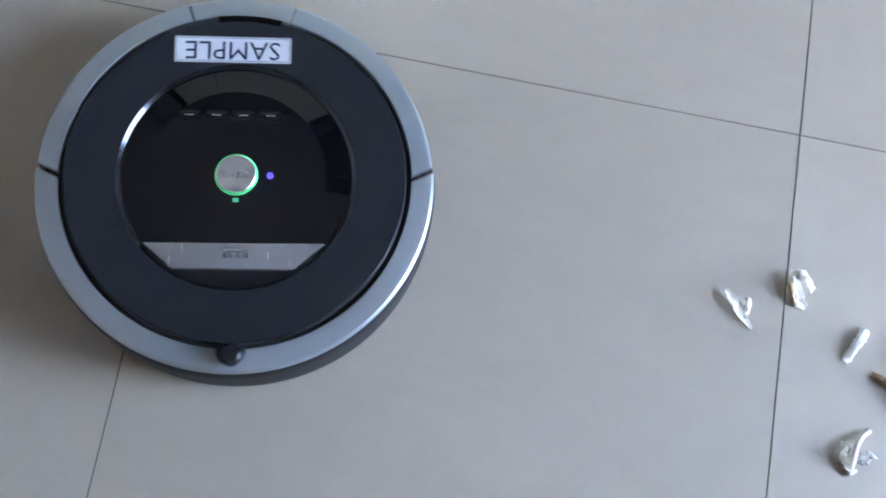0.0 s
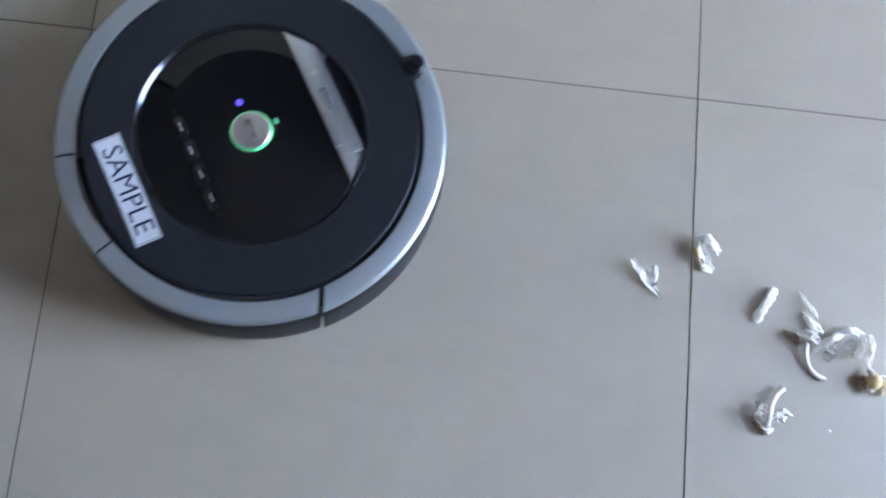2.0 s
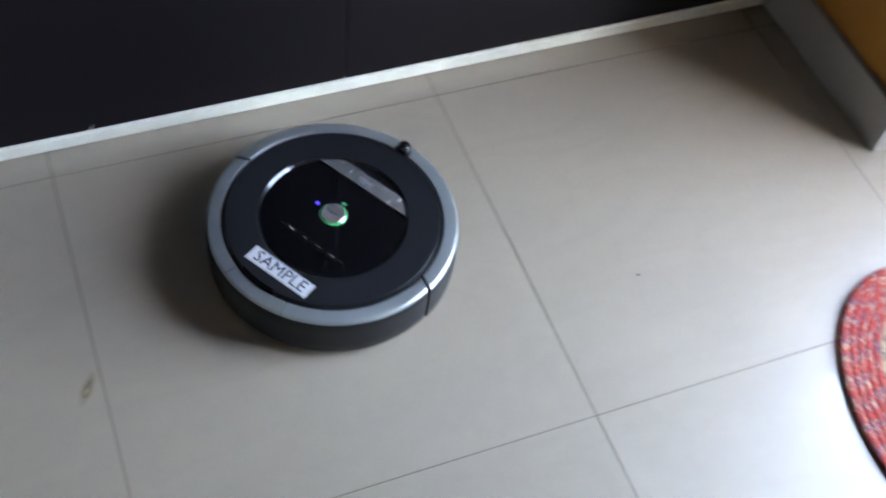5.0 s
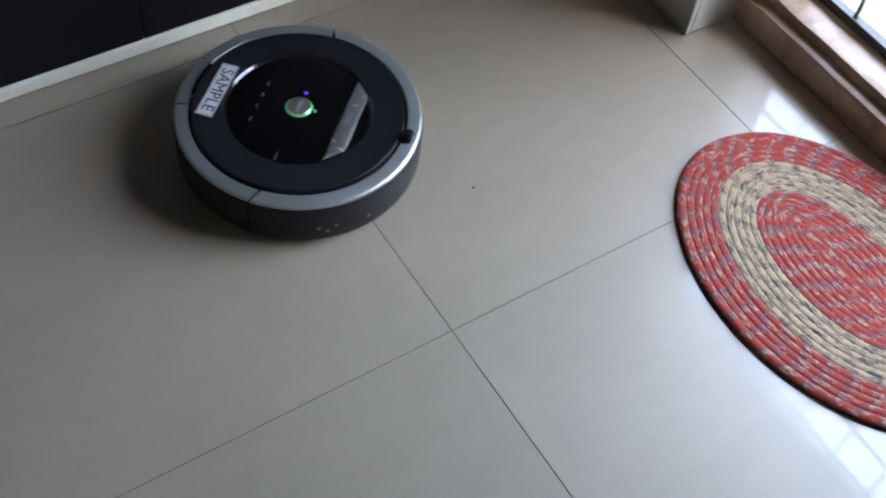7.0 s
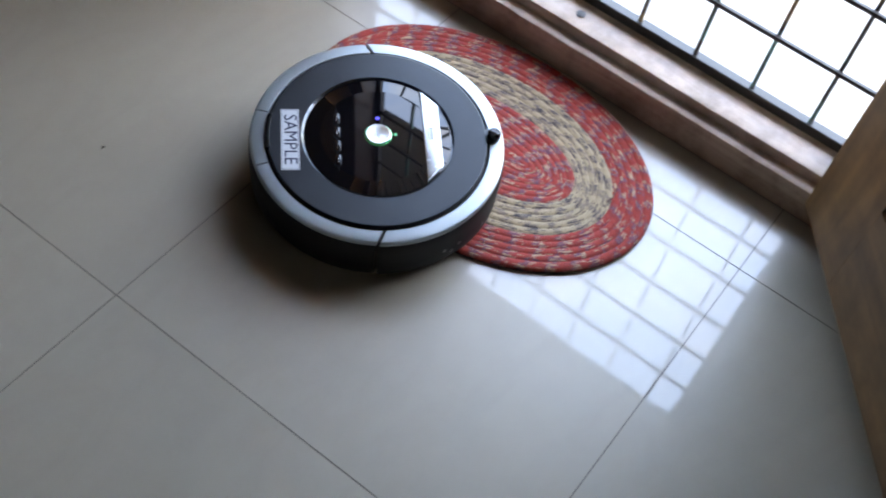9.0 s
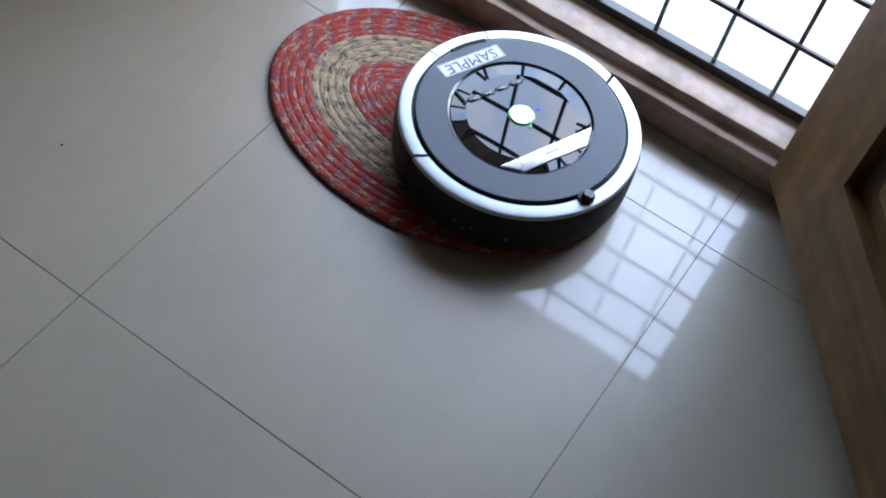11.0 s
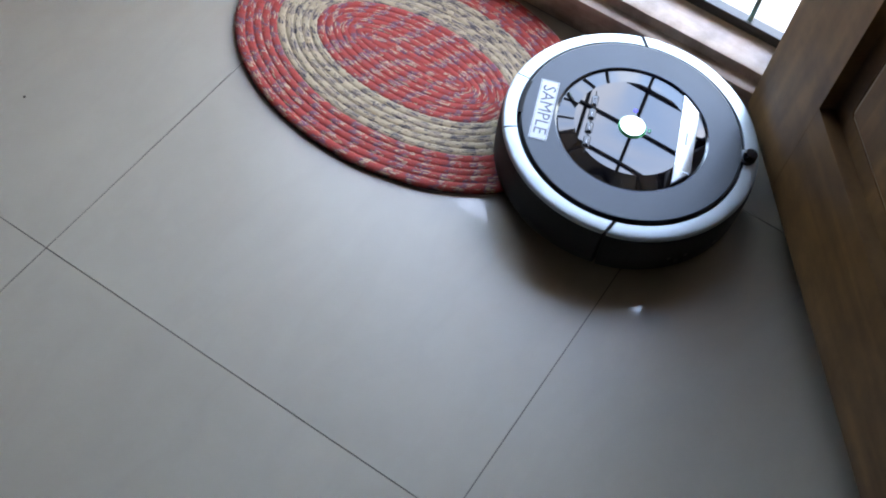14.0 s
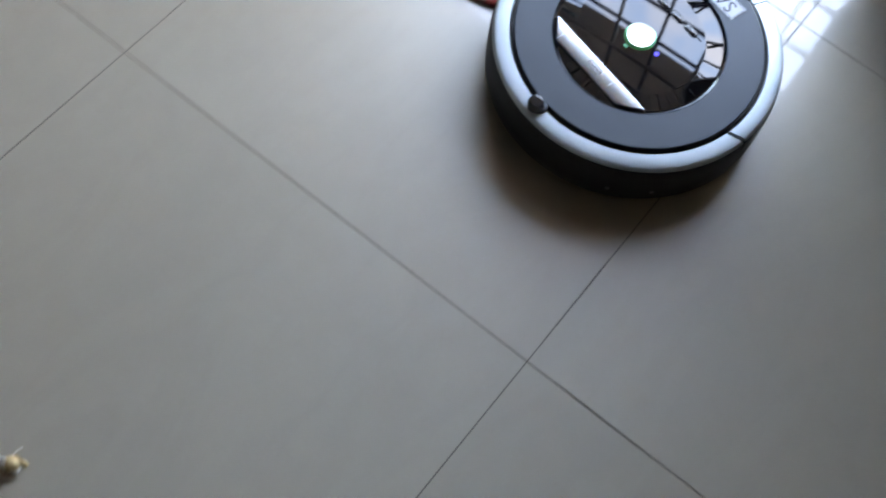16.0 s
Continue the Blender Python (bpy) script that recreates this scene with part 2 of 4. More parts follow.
CHARCOAL.node_tree.nodes["Principled BSDF"].inputs["Specular Tint"].default_value = (0.80, 0.90, 1.0, 1.0)
GAP = material("black_gap", (0.010, 0.010, 0.011), 0.6, spread=0.1)
RUBBER = material("black_rubber", (0.015, 0.015, 0.015), 0.8)
PAPER = material("white_label_paper", (0.50, 0.52, 0.55), 0.5, spread=0.05, scale=60, bump=0.03, fine=600)
INK = material("dark_blue_ink", (0.02, 0.025, 0.06), 0.25, spread=0.1)
# pale dashes that paint the glints on the touch keys
KEYGLINT = material("pale_key_glint", (0.45, 0.46, 0.48), 0.5, spread=0.1)
KEYGROOVE = material("deep_black_groove", (0.002, 0.002, 0.002), 0.4, gloss=0.1, spread=0.1, bump=0.0)
MARK = material("grey_print", (0.10, 0.10, 0.11), 0.4, spread=0.1)
DARKGLASS = material("dark_sensor_glass", (0.01, 0.01, 0.012), 0.06, bump=0.0)
GREENLIT = glow("green_light", (0.05, 0.75, 0.25), 0.0011)
GREENDIM = glow("dim_green_light", (0.04, 0.45, 0.20), 0.0006)
BLUELIT = glow("blue_light", (0.06, 0.05, 1.0), 0.015)
PEEL = material("dry_white_peel", (0.68, 0.63, 0.54), 0.5, spread=0.16, scale=90, bump=0.4, fine=500)
PEEL.node_tree.nodes["Principled BSDF"].inputs["Subsurface Weight"].default_value = 0.7
PEEL.node_tree.nodes["Principled BSDF"].inputs["Subsurface Scale"].default_value = 0.006
PEEL.node_tree.nodes["Principled BSDF"].inputs["Subsurface Radius"].default_value = (1.0, 0.95, 0.85)
THINPEEL = material("translucent_thin_peel", (0.76, 0.73, 0.66), 0.45, spread=0.16, scale=90, bump=0.4, fine=500)
THINPEEL.node_tree.nodes["Principled BSDF"].inputs["Alpha"].default_value = 0.6
STEM = material("pinkish_dry_stem", (0.66, 0.58, 0.54), 0.6, spread=0.1, scale=80, bump=0.3, fine=400)
YELLOW = material("yellowed_peel", (0.60, 0.43, 0.22), 0.6, spread=0.2, scale=120, bump=0.3, fine=500)
# brown flakes: dry skin together with the brown shade beside the peels
SKINSHADE = material("brown_skin_and_shade", (0.27, 0.18, 0.12), 0.6, spread=0.25, scale=120, bump=0.3, fine=500)
DIRT = material("brown_grit", (0.07, 0.055, 0.045), 0.9)
BINDING = material("dark_rug_binding", (0.075, 0.030, 0.030), 0.95, fine=600)
RED = braid_material("red_braid", [(0, (0.32, 0.046, 0.036)), (0.34, (0.27, 0.046, 0.041)), (0.54, (0.165, 0.066, 0.088)), (0.80, (0.275, 0.055, 0.052))], (0.42, 0.27, 0.175), 0.03, 0.27, (0.60, 0.98))
TAN = braid_material("tan_braid", [(0, (0.37, 0.278, 0.178)), (0.35, (0.33, 0.243, 0.158)), (0.60, (0.265, 0.195, 0.145)), (0.85, (0.35, 0.258, 0.165))], (0.075, 0.062, 0.062), 0.09, 0.36, (0.38, 0.90))
SMUDGE = material("faint_brown_smear", (0.23, 0.19, 0.15), 0.4, spread=0.2, scale=40, bump=0.0)
SCUFF = material("grey_scuff", (0.20, 0.19, 0.185), 0.35, spread=0.2, scale=40, bump=0.0)
STREAK = material("dried_yellow_streak", (0.33, 0.27, 0.15), 0.45, spread=0.15, scale=60, bump=0.0)
for mat_, much_ in ((SMUDGE, 0.42), (SCUFF, 0.38), (STREAK, 0.8)):
    n_, l_ = mat_.node_tree.nodes, mat_.node_tree.links
    co_ = n_.new("ShaderNodeTexCoord")
    sp_ = n_.new("ShaderNodeTexGradient")
    sp_.gradient_type = "QUADRATIC_SPHERE"
    no_ = n_.new("ShaderNodeTexNoise")
    no_.inputs["Scale"].default_value = 90.0
    mu_ = n_.new("ShaderNodeMath")
    mu_.operation = "MULTIPLY"
    m2_ = n_.new("ShaderNodeMath")
    m2_.operation, m2_.inputs[1].default_value, m2_.use_clamp = "MULTIPLY", 2.6 * much_, True
    uv_ = n_.new("ShaderNodeUVMap")
    l_.new(uv_.outputs["UV"], sp_.inputs["Vector"])
    l_.new(co_.outputs["Object"], no_.inputs["Vector"])
    l_.new(sp_.outputs["Fac"], mu_.inputs[0])
    l_.new(no_.outputs["Fac"], mu_.inputs[1])
    l_.new(mu_.outputs[0], m2_.inputs[0])
    l_.new(m2_.outputs[0], n_["Principled BSDF"].inputs["Alpha"])


# ---- mesh helpers ----
def part(name, bm, mat, parent=None, label="", smooth=None):
    me = bpy.data.meshes.new(name)
    bm.normal_update()
    bm.to_mesh(me)
    bm.free()
    if mat:
        me.materials.append(mat)
    if smooth is not None:
        me.shade_smooth()
        me.set_sharp_from_angle(angle=radians(smooth))
    ob = new(name, me)
    ob.parent = parent
    return tagged(ob, label)


def empty(name, m=None):
    ob = new(name)
    ob.empty_display_size = 0.05
    if m is not None:
        ob.matrix_basis = m
    return ob


def box(x0, y0, z0, x1, y1, z1, bevel=0.0, bm=None):
    bm = bm or bmesh.new()
    v = [bm.verts.new((x, y, z)) for z in (z0, z1) for y in (y0, y1) for x in (x0, x1)]
    faces = [bm.faces.new([v[i] for i in f]) for f in ((0, 2, 3, 1), (4, 5, 7, 6), (0, 1, 5, 4), (2, 6, 7, 3), (0, 4, 6, 2), (1, 3, 7, 5))]
    if bevel:
        edges = {e for f in faces for e in f.edges}
        bmesh.ops.bevel(bm, geom=list(edges), offset=bevel, segments=2, affect="EDGES", profile=0.5)
    return bm


def sweep(profile, a0, a1, steps, bm=None, lean=(0, 0)):
    """A closed outline of (radius, height) turned about z from a0 to a1 degrees; lean slants its two ends towards the rim."""
    bm = bm or bmesh.new()
    whole = abs(a1 - a0) > 359.9
    rings = []
    for i in range(steps if whole else steps + 1):
        s = i / steps
        ring = []
        for r, z in profile:
            a = radians(a0 + (a1 - a0) * s + ((1 - s) * lean[0] + s * lean[1]) * (r - 0.1522) / 0.0215)
            ring.append(bm.verts.new((r * math.cos(a), r * math.sin(a), z)))
        rings.append(ring)
    k = len(profile)
    for i in range(steps):
        p, q = rings[i], rings[(i + 1) % len(rings)]
        for j in range(k):
            bm.faces.new((p[j], q[j], q[(j + 1) % k], p[(j + 1) % k]))
    if not whole:
        bm.faces.new(rings[0])
        bm.faces.new(rings[-1][::-1])
    bmesh.ops.recalc_face_normals(bm, faces=bm.faces)
    return bm


def lathe(profile, steps, bm=None):
    """A turned form: (radius, height) from the axis at the bottom to the axis at the top."""
    bm = bm or bmesh.new()
    rings = []
    for r, z in profile:
        if r < 1e-6:
            rings.append([bm.verts.new((0, 0, z))])
        else:
            rings.append([bm.verts.new((r * math.cos(2 * math.pi * i / steps), r * math.sin(2 * math.pi * i / steps), z)) for i in range(steps)])
    for p, q in zip(rings, rings[1:]):
        for i in range(steps):
            j = (i + 1) % steps
            if len(p) == 1:
                bm.faces.new((p[0], q[j], q[i]))
            elif len(q) == 1:
                bm.faces.new((p[i], p[j], q[0]))
            else:
                bm.faces.new((p[i], p[j], q[j], q[i]))
    bmesh.ops.recalc_face_normals(bm, faces=bm.faces)
    return bm


def prism(points, z0, z1, bevel=0.0):
    bm = bmesh.new()
    low = [bm.verts.new((x, y, z0)) for x, y in points]
    high = [bm.verts.new((x, y, z1)) for x, y in points]
    bm.faces.new(low[::-1])
    top = bm.faces.new(high)
    for i in range(len(points)):
        j = (i + 1) % len(points)
        bm.faces.new((low[i], low[j], high[j], high[i]))
    if bevel:
        bmesh.ops.bevel(bm, geom=list(top.edges), offset=bevel, segments=2, affect="EDGES", profile=0.5)
    return bm


def rod(a, b, r, sides=8, bm=None):
    bm = bm or bmesh.new()
    a, b = Vector(a), Vector(b)
    turn = (b - a).to_track_quat("Z", "Y").to_matrix()
    ends = [[bm.verts.new(p + turn @ Vector((r * math.cos(2 * math.pi * i / sides), r * math.sin(2 * math.pi * i / sides), 0))) for i in range(sides)] for p in (a, b)]
    for i in range(sides):
        j = (i + 1) % sides
        bm.faces.new((ends[0][i], ends[0][j], ends[1][j], ends[1][i]))
    bm.faces.new(ends[0][::-1])
    bm.faces.new(ends[1])
    return bm


def lettering(name, text, size, mat, parent, m, label=""):
    """Flat letters of the built-in font, as a mesh centred on m."""
    cu = bpy.data.curves.new(name, "FONT")
    cu.body, cu.size, cu.align_x, cu.align_y, cu.extrude, cu.resolution_u = text, size, "CENTER", "CENTER", 0.0001, 2
    tmp = bpy.data.objects.new(name, cu)
    scene.collection.objects.link(tmp)
    me = bpy.data.meshes.new_from_object(tmp.evaluated_get(bpy.context.evaluated_depsgraph_get()))
    bpy.data.objects.remove(tmp)
    me.materials.clear()
    me.materials.append(mat)
    ob = new(name, me)
    ob.parent, ob.matrix_basis = parent, m
    return tagged(ob, label)


# ---- the room ----
SILL_X, WALL_X, NORTH = 1.345, 1.253, 0.649
DOOR_Y0, DOOR_Y1, DOOR_Z = -0.76, 0.300, 2.06
WEST, SOUTH, BACK, HIGH = -3.0, -3.2, 1.2, 2.75


def build_shell():
    floor = tagged(part("floor", box(WEST, SOUTH, -0.12, SILL_X + 0.02, BACK, -0.0010), GROUT), "polished cream-grey tiled floor with thin dark joints", "floor", kind="structure")
    wall = box(WALL_X, SOUTH, 0, 1.44, DOOR_Y0, HIGH)
    box(WALL_X, DOOR_Y1, 0, 1.44, BACK, HIGH, bm=wall)
    box(WALL_X, DOOR_Y0, DOOR_Z, 1.44, DOOR_Y1, HIGH, bm=wall)
    box(WALL_X, SOUTH - 0.15, HIGH + 0.121, 1.44, BACK + 0.15, 3.399, bm=wall)
    tagged(part("wall_east", wall, ORANGE), "orange painted wall round the grilled doorway", "wall", kind="structure")
    tagged(part("wall_north", box(WEST - 0.15, BACK, 0, 1.44, BACK + 0.15, HIGH), ROOMPAINT), "pale painted wall behind the dark wardrobe", "wall", kind="structure")
    tagged(part("wall_south", box(WEST - 0.15, SOUTH - 0.15, 0, 1.44, SOUTH, HIGH), ROOMPAINT), "plain pale painted room wall", "wall", kind="structure")
    tagged(part("wall_west", box(WEST - 0.15, SOUTH, 0, WEST, BACK, HIGH), ROOMPAINT), "plain pale painted room wall", "wall", kind="structure")
    tagged(part("ceiling", box(WEST - 0.15, SOUTH - 0.15, HIGH, 1.44, BACK + 0.15, HIGH + 0.12), WHITE), "plain white painted ceiling", "ceiling", kind="structure")
    skirt = tagged(empty("baseboard"), "grey tile skirting along the orange wall", "baseboard", kind="structure")
    part("skirting_tile", box(WALL_X - 0.011, DOOR_Y1 - 0.010, 0.001, WALL_X - 0.0005, BACK, 0.098, 0.002), SKIRT, skirt)
    part("skirting_tile", box(WALL_X, DOOR_Y1 - 0.010, 0.001, SILL_X - 0.002, DOOR_Y1 - 0.0005, 0.098, 0.002), SKIRT, skirt)
    part("skirting_tile", box(WALL_X - 0.011, SOUTH, 0.001, WALL_X - 0.0005, DOOR_Y0 - 0.02, 0.098, 0.002), SKIRT, skirt)
    return floor


FLOOR = build_shell()


def build_doorway():
    """The wooden frame with its rebated threshold, and the iron grille outside it."""
    frame_ob = tagged(empty("door_frame"), "worn brown wooden door frame with rebated threshold", "door frame", kind="structure")
    bm = bmesh.new()
    outline = [(SILL_X, 0.0), (SILL_X, 0.055), (SILL_X + 0.022, 0.055), (SILL_X + 0.022, 0.073), (SILL_X + 0.070, 0.073), (SILL_X + 0.095, 0.072), (SILL_X + 0.095, 0.0)]
    rows = []
    count = 60
    for i in range(count + 1):
        y = DOOR_Y0 + 0.02 + (DOOR_Y1 - 0.012 - DOOR_Y0 - 0.02) * i / count
        row = []
        for k, (x, z) in enumerate(outline):
            worn = noise.noise(Vector((y * 22, k * 3.1, 0))) * (0.0016 if 0 < k < 5 else 0)
            row.append(bm.verts.new((x + worn, y, z - abs(worn) * 0.6)))
        rows.append(row)
    k = len(outline)
    for p, q in zip(rows, rows[1:]):
        for j in range(k):
            bm.faces.new((p[j], q[j], q[(j + 1) % k], p[(j + 1) % k]))
    bm.faces.new(rows[0])
    bm.faces.new(rows[-1][::-1])
    bmesh.ops.recalc_face_normals(bm, faces=bm.faces)
    bmesh.ops.bevel(bm, geom=[e for e in bm.edges if abs(e.verts[0].co.y - e.verts[1].co.y) > 0.005 and min(v.co.z for v in e.verts) > 0.04], offset=0.0022, segments=2, affect="EDGES", profile=0.5)
    part("threshold", bm, FRAMEWOOD, frame_ob, "scuffed pinkish-brown threshold board", 30)
    for y0, y1 in ((DOOR_Y0 + 0.001, -0.632), (0.232, DOOR_Y1 - 0.011)):
        part("jamb", box(SILL_X, y0, 0.074, SILL_X + 0.095, y1, DOOR_Z - 0.001, 0.003), POSTWOOD, frame_ob)
    part("head", box(SILL_X, -0.632, DOOR_Z - 0.07, SILL_X + 0.095, 0.232, DOOR_Z - 0.001, 0.003), POSTWOOD, frame_ob)
    screw = part("screw_head", lathe([(0, 0), (0.0075, 0), (0.0078, 0.0016), (0.005, 0.0026), (0, 0.0028)], 16), IRON, frame_ob, "flat dark screw head", 40)
    screw.matrix_basis = pose(SILL_X + 0.053, -0.182, 0.0728)
    grille = tagged(empty("iron_grille"), "dark painted iron grille of square bars in the doorway", "grille")
    gx = SILL_X + 0.090
    bottom, top = 0.082, DOOR_Z - 0.075
    part("bottom_rail", box(gx - 0.009, -0.630, bottom - 0.0085, gx + 0.009, 0.230, bottom + 0.0085, 0.0015), IRON, grille)
    part("top_rail", box(gx - 0.009, -0.630, top - 0.0085, gx + 0.009, 0.230, top + 0.0085, 0.0015), IRON, grille)
    y = -0.5614
    while y < 0.20:
        part("upright_bar", box(gx - 0.0033, y - 0.0033, bottom, gx + 0.0033, y + 0.0033, top, 0.0008), UPRIGHT, grille, "thin upright bar with teal and ochre glare tints in its paint")
        y += 0.0991
    z = 0.196
    while z < top - 0.03:
        part("cross_bar", box(gx - 0.0105, -0.630, z - 0.0036, gx - 0.0035, 0.230, z + 0.0036, 0.001), IRON, grille)
        z += 0.112
    for y in (-0.627, 0.226):
        part("side_bar", box(gx - 0.008, y - 0.007, bottom, gx + 0.008, y + 0.007, top, 0.001), IRON, grille)


build_doorway()


def build_door():
    """The panelled leaf, swung well open into the room; local x runs from the hinge along the leaf, local y is its shown face."""
    start, end = Vector((1.318, -0.622, 0)), Vector((0.940, -0.918, 0))
    along = (end - start).normalized()
    m = pose(start.x, start.y, 0.0, 0, 0, math.degrees(math.atan2(along.y, along.x)))
    leaf = tagged(empty("door_1", m), "brown panelled wooden door standing wide open", "door", kind="structure")
    wide, low, high, deep = 0.84, 0.060, 1.98, 0.036
    f = 1 if (m.to_3x3() @ Vector((0, 1, 0))).dot(Vector((-0.6, 0.8, 0))) > 0 else -1

    def slab(name, x0, z0, x1, z1, y0, y1, mat, bevel, label=""):
        lo, hi = sorted((-f * y0, -f * y1))
        return part(name, box(x0, lo, z0, x1, hi, z1, bevel), mat, leaf, label)

    slab("stile", 0, low, 0.142, high, 0, deep, LEAFWOOD, 0.0004)
    slab("stile", wide - 0.142, low, wide, high, 0, deep, LEAFWOOD, 0.0004)
    for z0, z1 in ((low, 0.225), (0.86, 1.0), (high - 0.125, high)):
        slab("rail", 0.1420, z0, wide - 0.1420, z1, 0.0002, deep - 0.0002, RAILWOOD, 0.0)
    for z0, z1 in ((0.2255, 0.8595), (1.0005, high - 0.1255)):
        slab("panel", 0.1425, z0, wide - 0.1425, z1, 0.021, 0.030, LEAFWOOD, 0.0)
        slab("raised_field", 0.183, z0 + 0.04, wide - 0.183, z1 - 0.04, 0.009, 0.0208, LEAFWOOD, 0.009)
    hinge = slab("hinge", -0.004, 0.22, 0.002, 0.32, 0.004, 0.030, BRUSHED, 0.001, "small steel hinge plate")


build_door()


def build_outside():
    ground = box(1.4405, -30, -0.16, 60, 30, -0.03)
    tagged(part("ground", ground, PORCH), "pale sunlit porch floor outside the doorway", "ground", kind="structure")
    # unseen slab added to cut the sky off above about 56 degrees
    tagged(part("sky_overhang", box(WALL_X, -3.35, 3.40, 3.17, 3.4, 3.52, 0.004), OVERHANG), "dark unseen slab added over the doorway to cut off high sky", "porch roof", kind="structure")
    # unseen wall, added to keep southern skylight off the floor's north side
    tagged(part("wall_blocker", box(1.4405, -2.35, -0.03, 3.17, -2.20, 3.399), SIDEBLOCK), "plain unseen wall added to block skylight from the south", "wall", kind="structure")


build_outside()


# ---- furniture along the north wall ----
def build_wardrobe():
    w = tagged(empty("wardrobe"), "tall dark laminate wardrobe with white bottom edge", "wardrobe")
    x0, x1, front = -0.319, WALL_X - 0.014, NORTH
    part("carcass", box(x0, front + 0.021, 0.003, x1, BACK - 0.01, 2.70, 0.002), DARKLAM, w)
    part("plinth_strip", box(x0, front - 0.004, 0.004, x1, front + 0.020, 0.027, 0.003), STRIP, w, "scuffed white edge strip")
    mid = (x0 + x1) / 2
    for a, b in ((x0 + 0.001, mid - 0.0007), (mid + 0.0007, x1 - 0.001)):
        door = part("door", box(a, front, 0.0285, b, front + 0.0205, 2.698, 0.001), DARKLAM, w)
        hx = b - 0.05 if a < 0 else a + 0.05
        part("handle", rod((hx, front - 0.018, 0.95), (hx, front - 0.018, 1.15), 0.006, 10), BRUSHED, door)


build_wardrobe()


def build_cabinet():
    c = tagged(empty("storage_cabinet"), "low storage cabinet with cream front and dark side panel", "cabinet")
    x0, x1, y0, y1 = -1.15, -0.320, 0.272, 0.655
    part("carcass", box(x0, y0 + 0.019, 0.03, x1 - 0.019, y1, 0.74, 0.001), CREAMLAM, c)
    part("side_panel", box(x1 - 0.0185, y0 - 0.001, 0.050, x1, y1, 0.74, 0.001), DARKLAM, c, "dark laminate side panel")
    mid = (x0 + x1) / 2
    for a, b in ((x0, mid - 0.001), (mid + 0.001, x1 - 0.0200)):
        part("door", box(a, y0, 0.022, b, y0 + 0.0185, 0.74, 0.0015), CREAMLAM, c)
    part("corner_foot", box(x1 - 0.0195, y0 - 0.0005, 0.0, x1 - 0.003, y0 + 0.020, 0.0495, 0.003), STRIP, c, "white plastic corner foot")
    for x, y in ((x0 + 0.02, y0 + 0.03), (x0 + 0.02, y1 - 0.03), (x1 - 0.04, y1 - 0.03)):
        part("foot", box(x - 0.015, y - 0.015, 0, x + 0.015, y + 0.015, 0.03, 0.002), RUBBER, c)
    part("top_board", box(x0 - 0.004, y0 - 0.004, 0.7405, x1 + 0.004, y1, 0.76, 0.002), DARKLAM, c)


build_cabinet()


# ---- braided rug ----
RUG_X, RUG_Y, HALF = 1.134, -0.190, 0.075


def oval(b, count):
    """Points and outward normals at even steps along an ellipse of half width b and half length b + HALF, and its length."""
    a, many = b + HALF, 720
    pts = [Vector((b * math.cos(2 * math.pi * i / many), a * math.sin(2 * math.pi * i / many), 0)) for i in range(many + 1)]
    run = [0.0]
    for p, q in zip(pts, pts[1:]):
        run.append(run[-1] + (q - p).length)
    out, k = [], 0
    for i in range(count):
        d = run[-1] * i / count
        while run[k + 1] < d:
            k += 1
        t = (d - run[k]) / (run[k + 1] - run[k])
        ang = 2 * math.pi * (k + t) / many
        out.append((Vector((b * math.cos(ang), a * math.sin(ang), 0)), Vector((math.cos(ang) / b, math.sin(ang) / a, 0)).normalized()))
    return out, run[-1]


def coil(radius, half_wide, half_high, plait, seed, begin=0.0):
    bm = bmesh.new()
    uv = bm.loops.layers.uv.new("UVMap")
    total = oval(radius, 4)[1]
    turns, sides = max(60, int(total / 0.0026)), 10
    line = oval(radius, turns)[0]
    waves = max(8, round(total / 0.0115))
    rings = []
    for i in range(turns):
        s = i / turns
        p, n = line[i]
        wob = noise.noise(Vector((s * total * 14, seed * 3.7, 0))) * 0.0011
        ring = []
        for j in range(sides):
            a = 2 * math.pi * j / sides
            swell = 1 + plait * math.sin(waves * 2 * math.pi * s - 1.6 * a)
            ring.append(bm.verts.new(p + n * (half_wide * swell * math.cos(a) + wob) + Vector((0, 0, half_high * (1 + swell * math.sin(a)) + 0.0006))))
        rings.append(ring)
    for i in range(turns):
        p, q = rings[i], rings[(i + 1) % turns]
        for j in range(sides):
            k = (j + 1) % sides
            f = bm.faces.new((p[j], q[j], q[k], p[k]))
            for loop, (u, v) in zip(f.loops, ((i, j), (i + 1, j), (i + 1, j + 1), (i, j + 1))):
                loop[uv].uv = (begin + u / turns * total, v / sides)
    bmesh.ops.recalc_face_normals(bm, faces=bm.faces)
    return bm


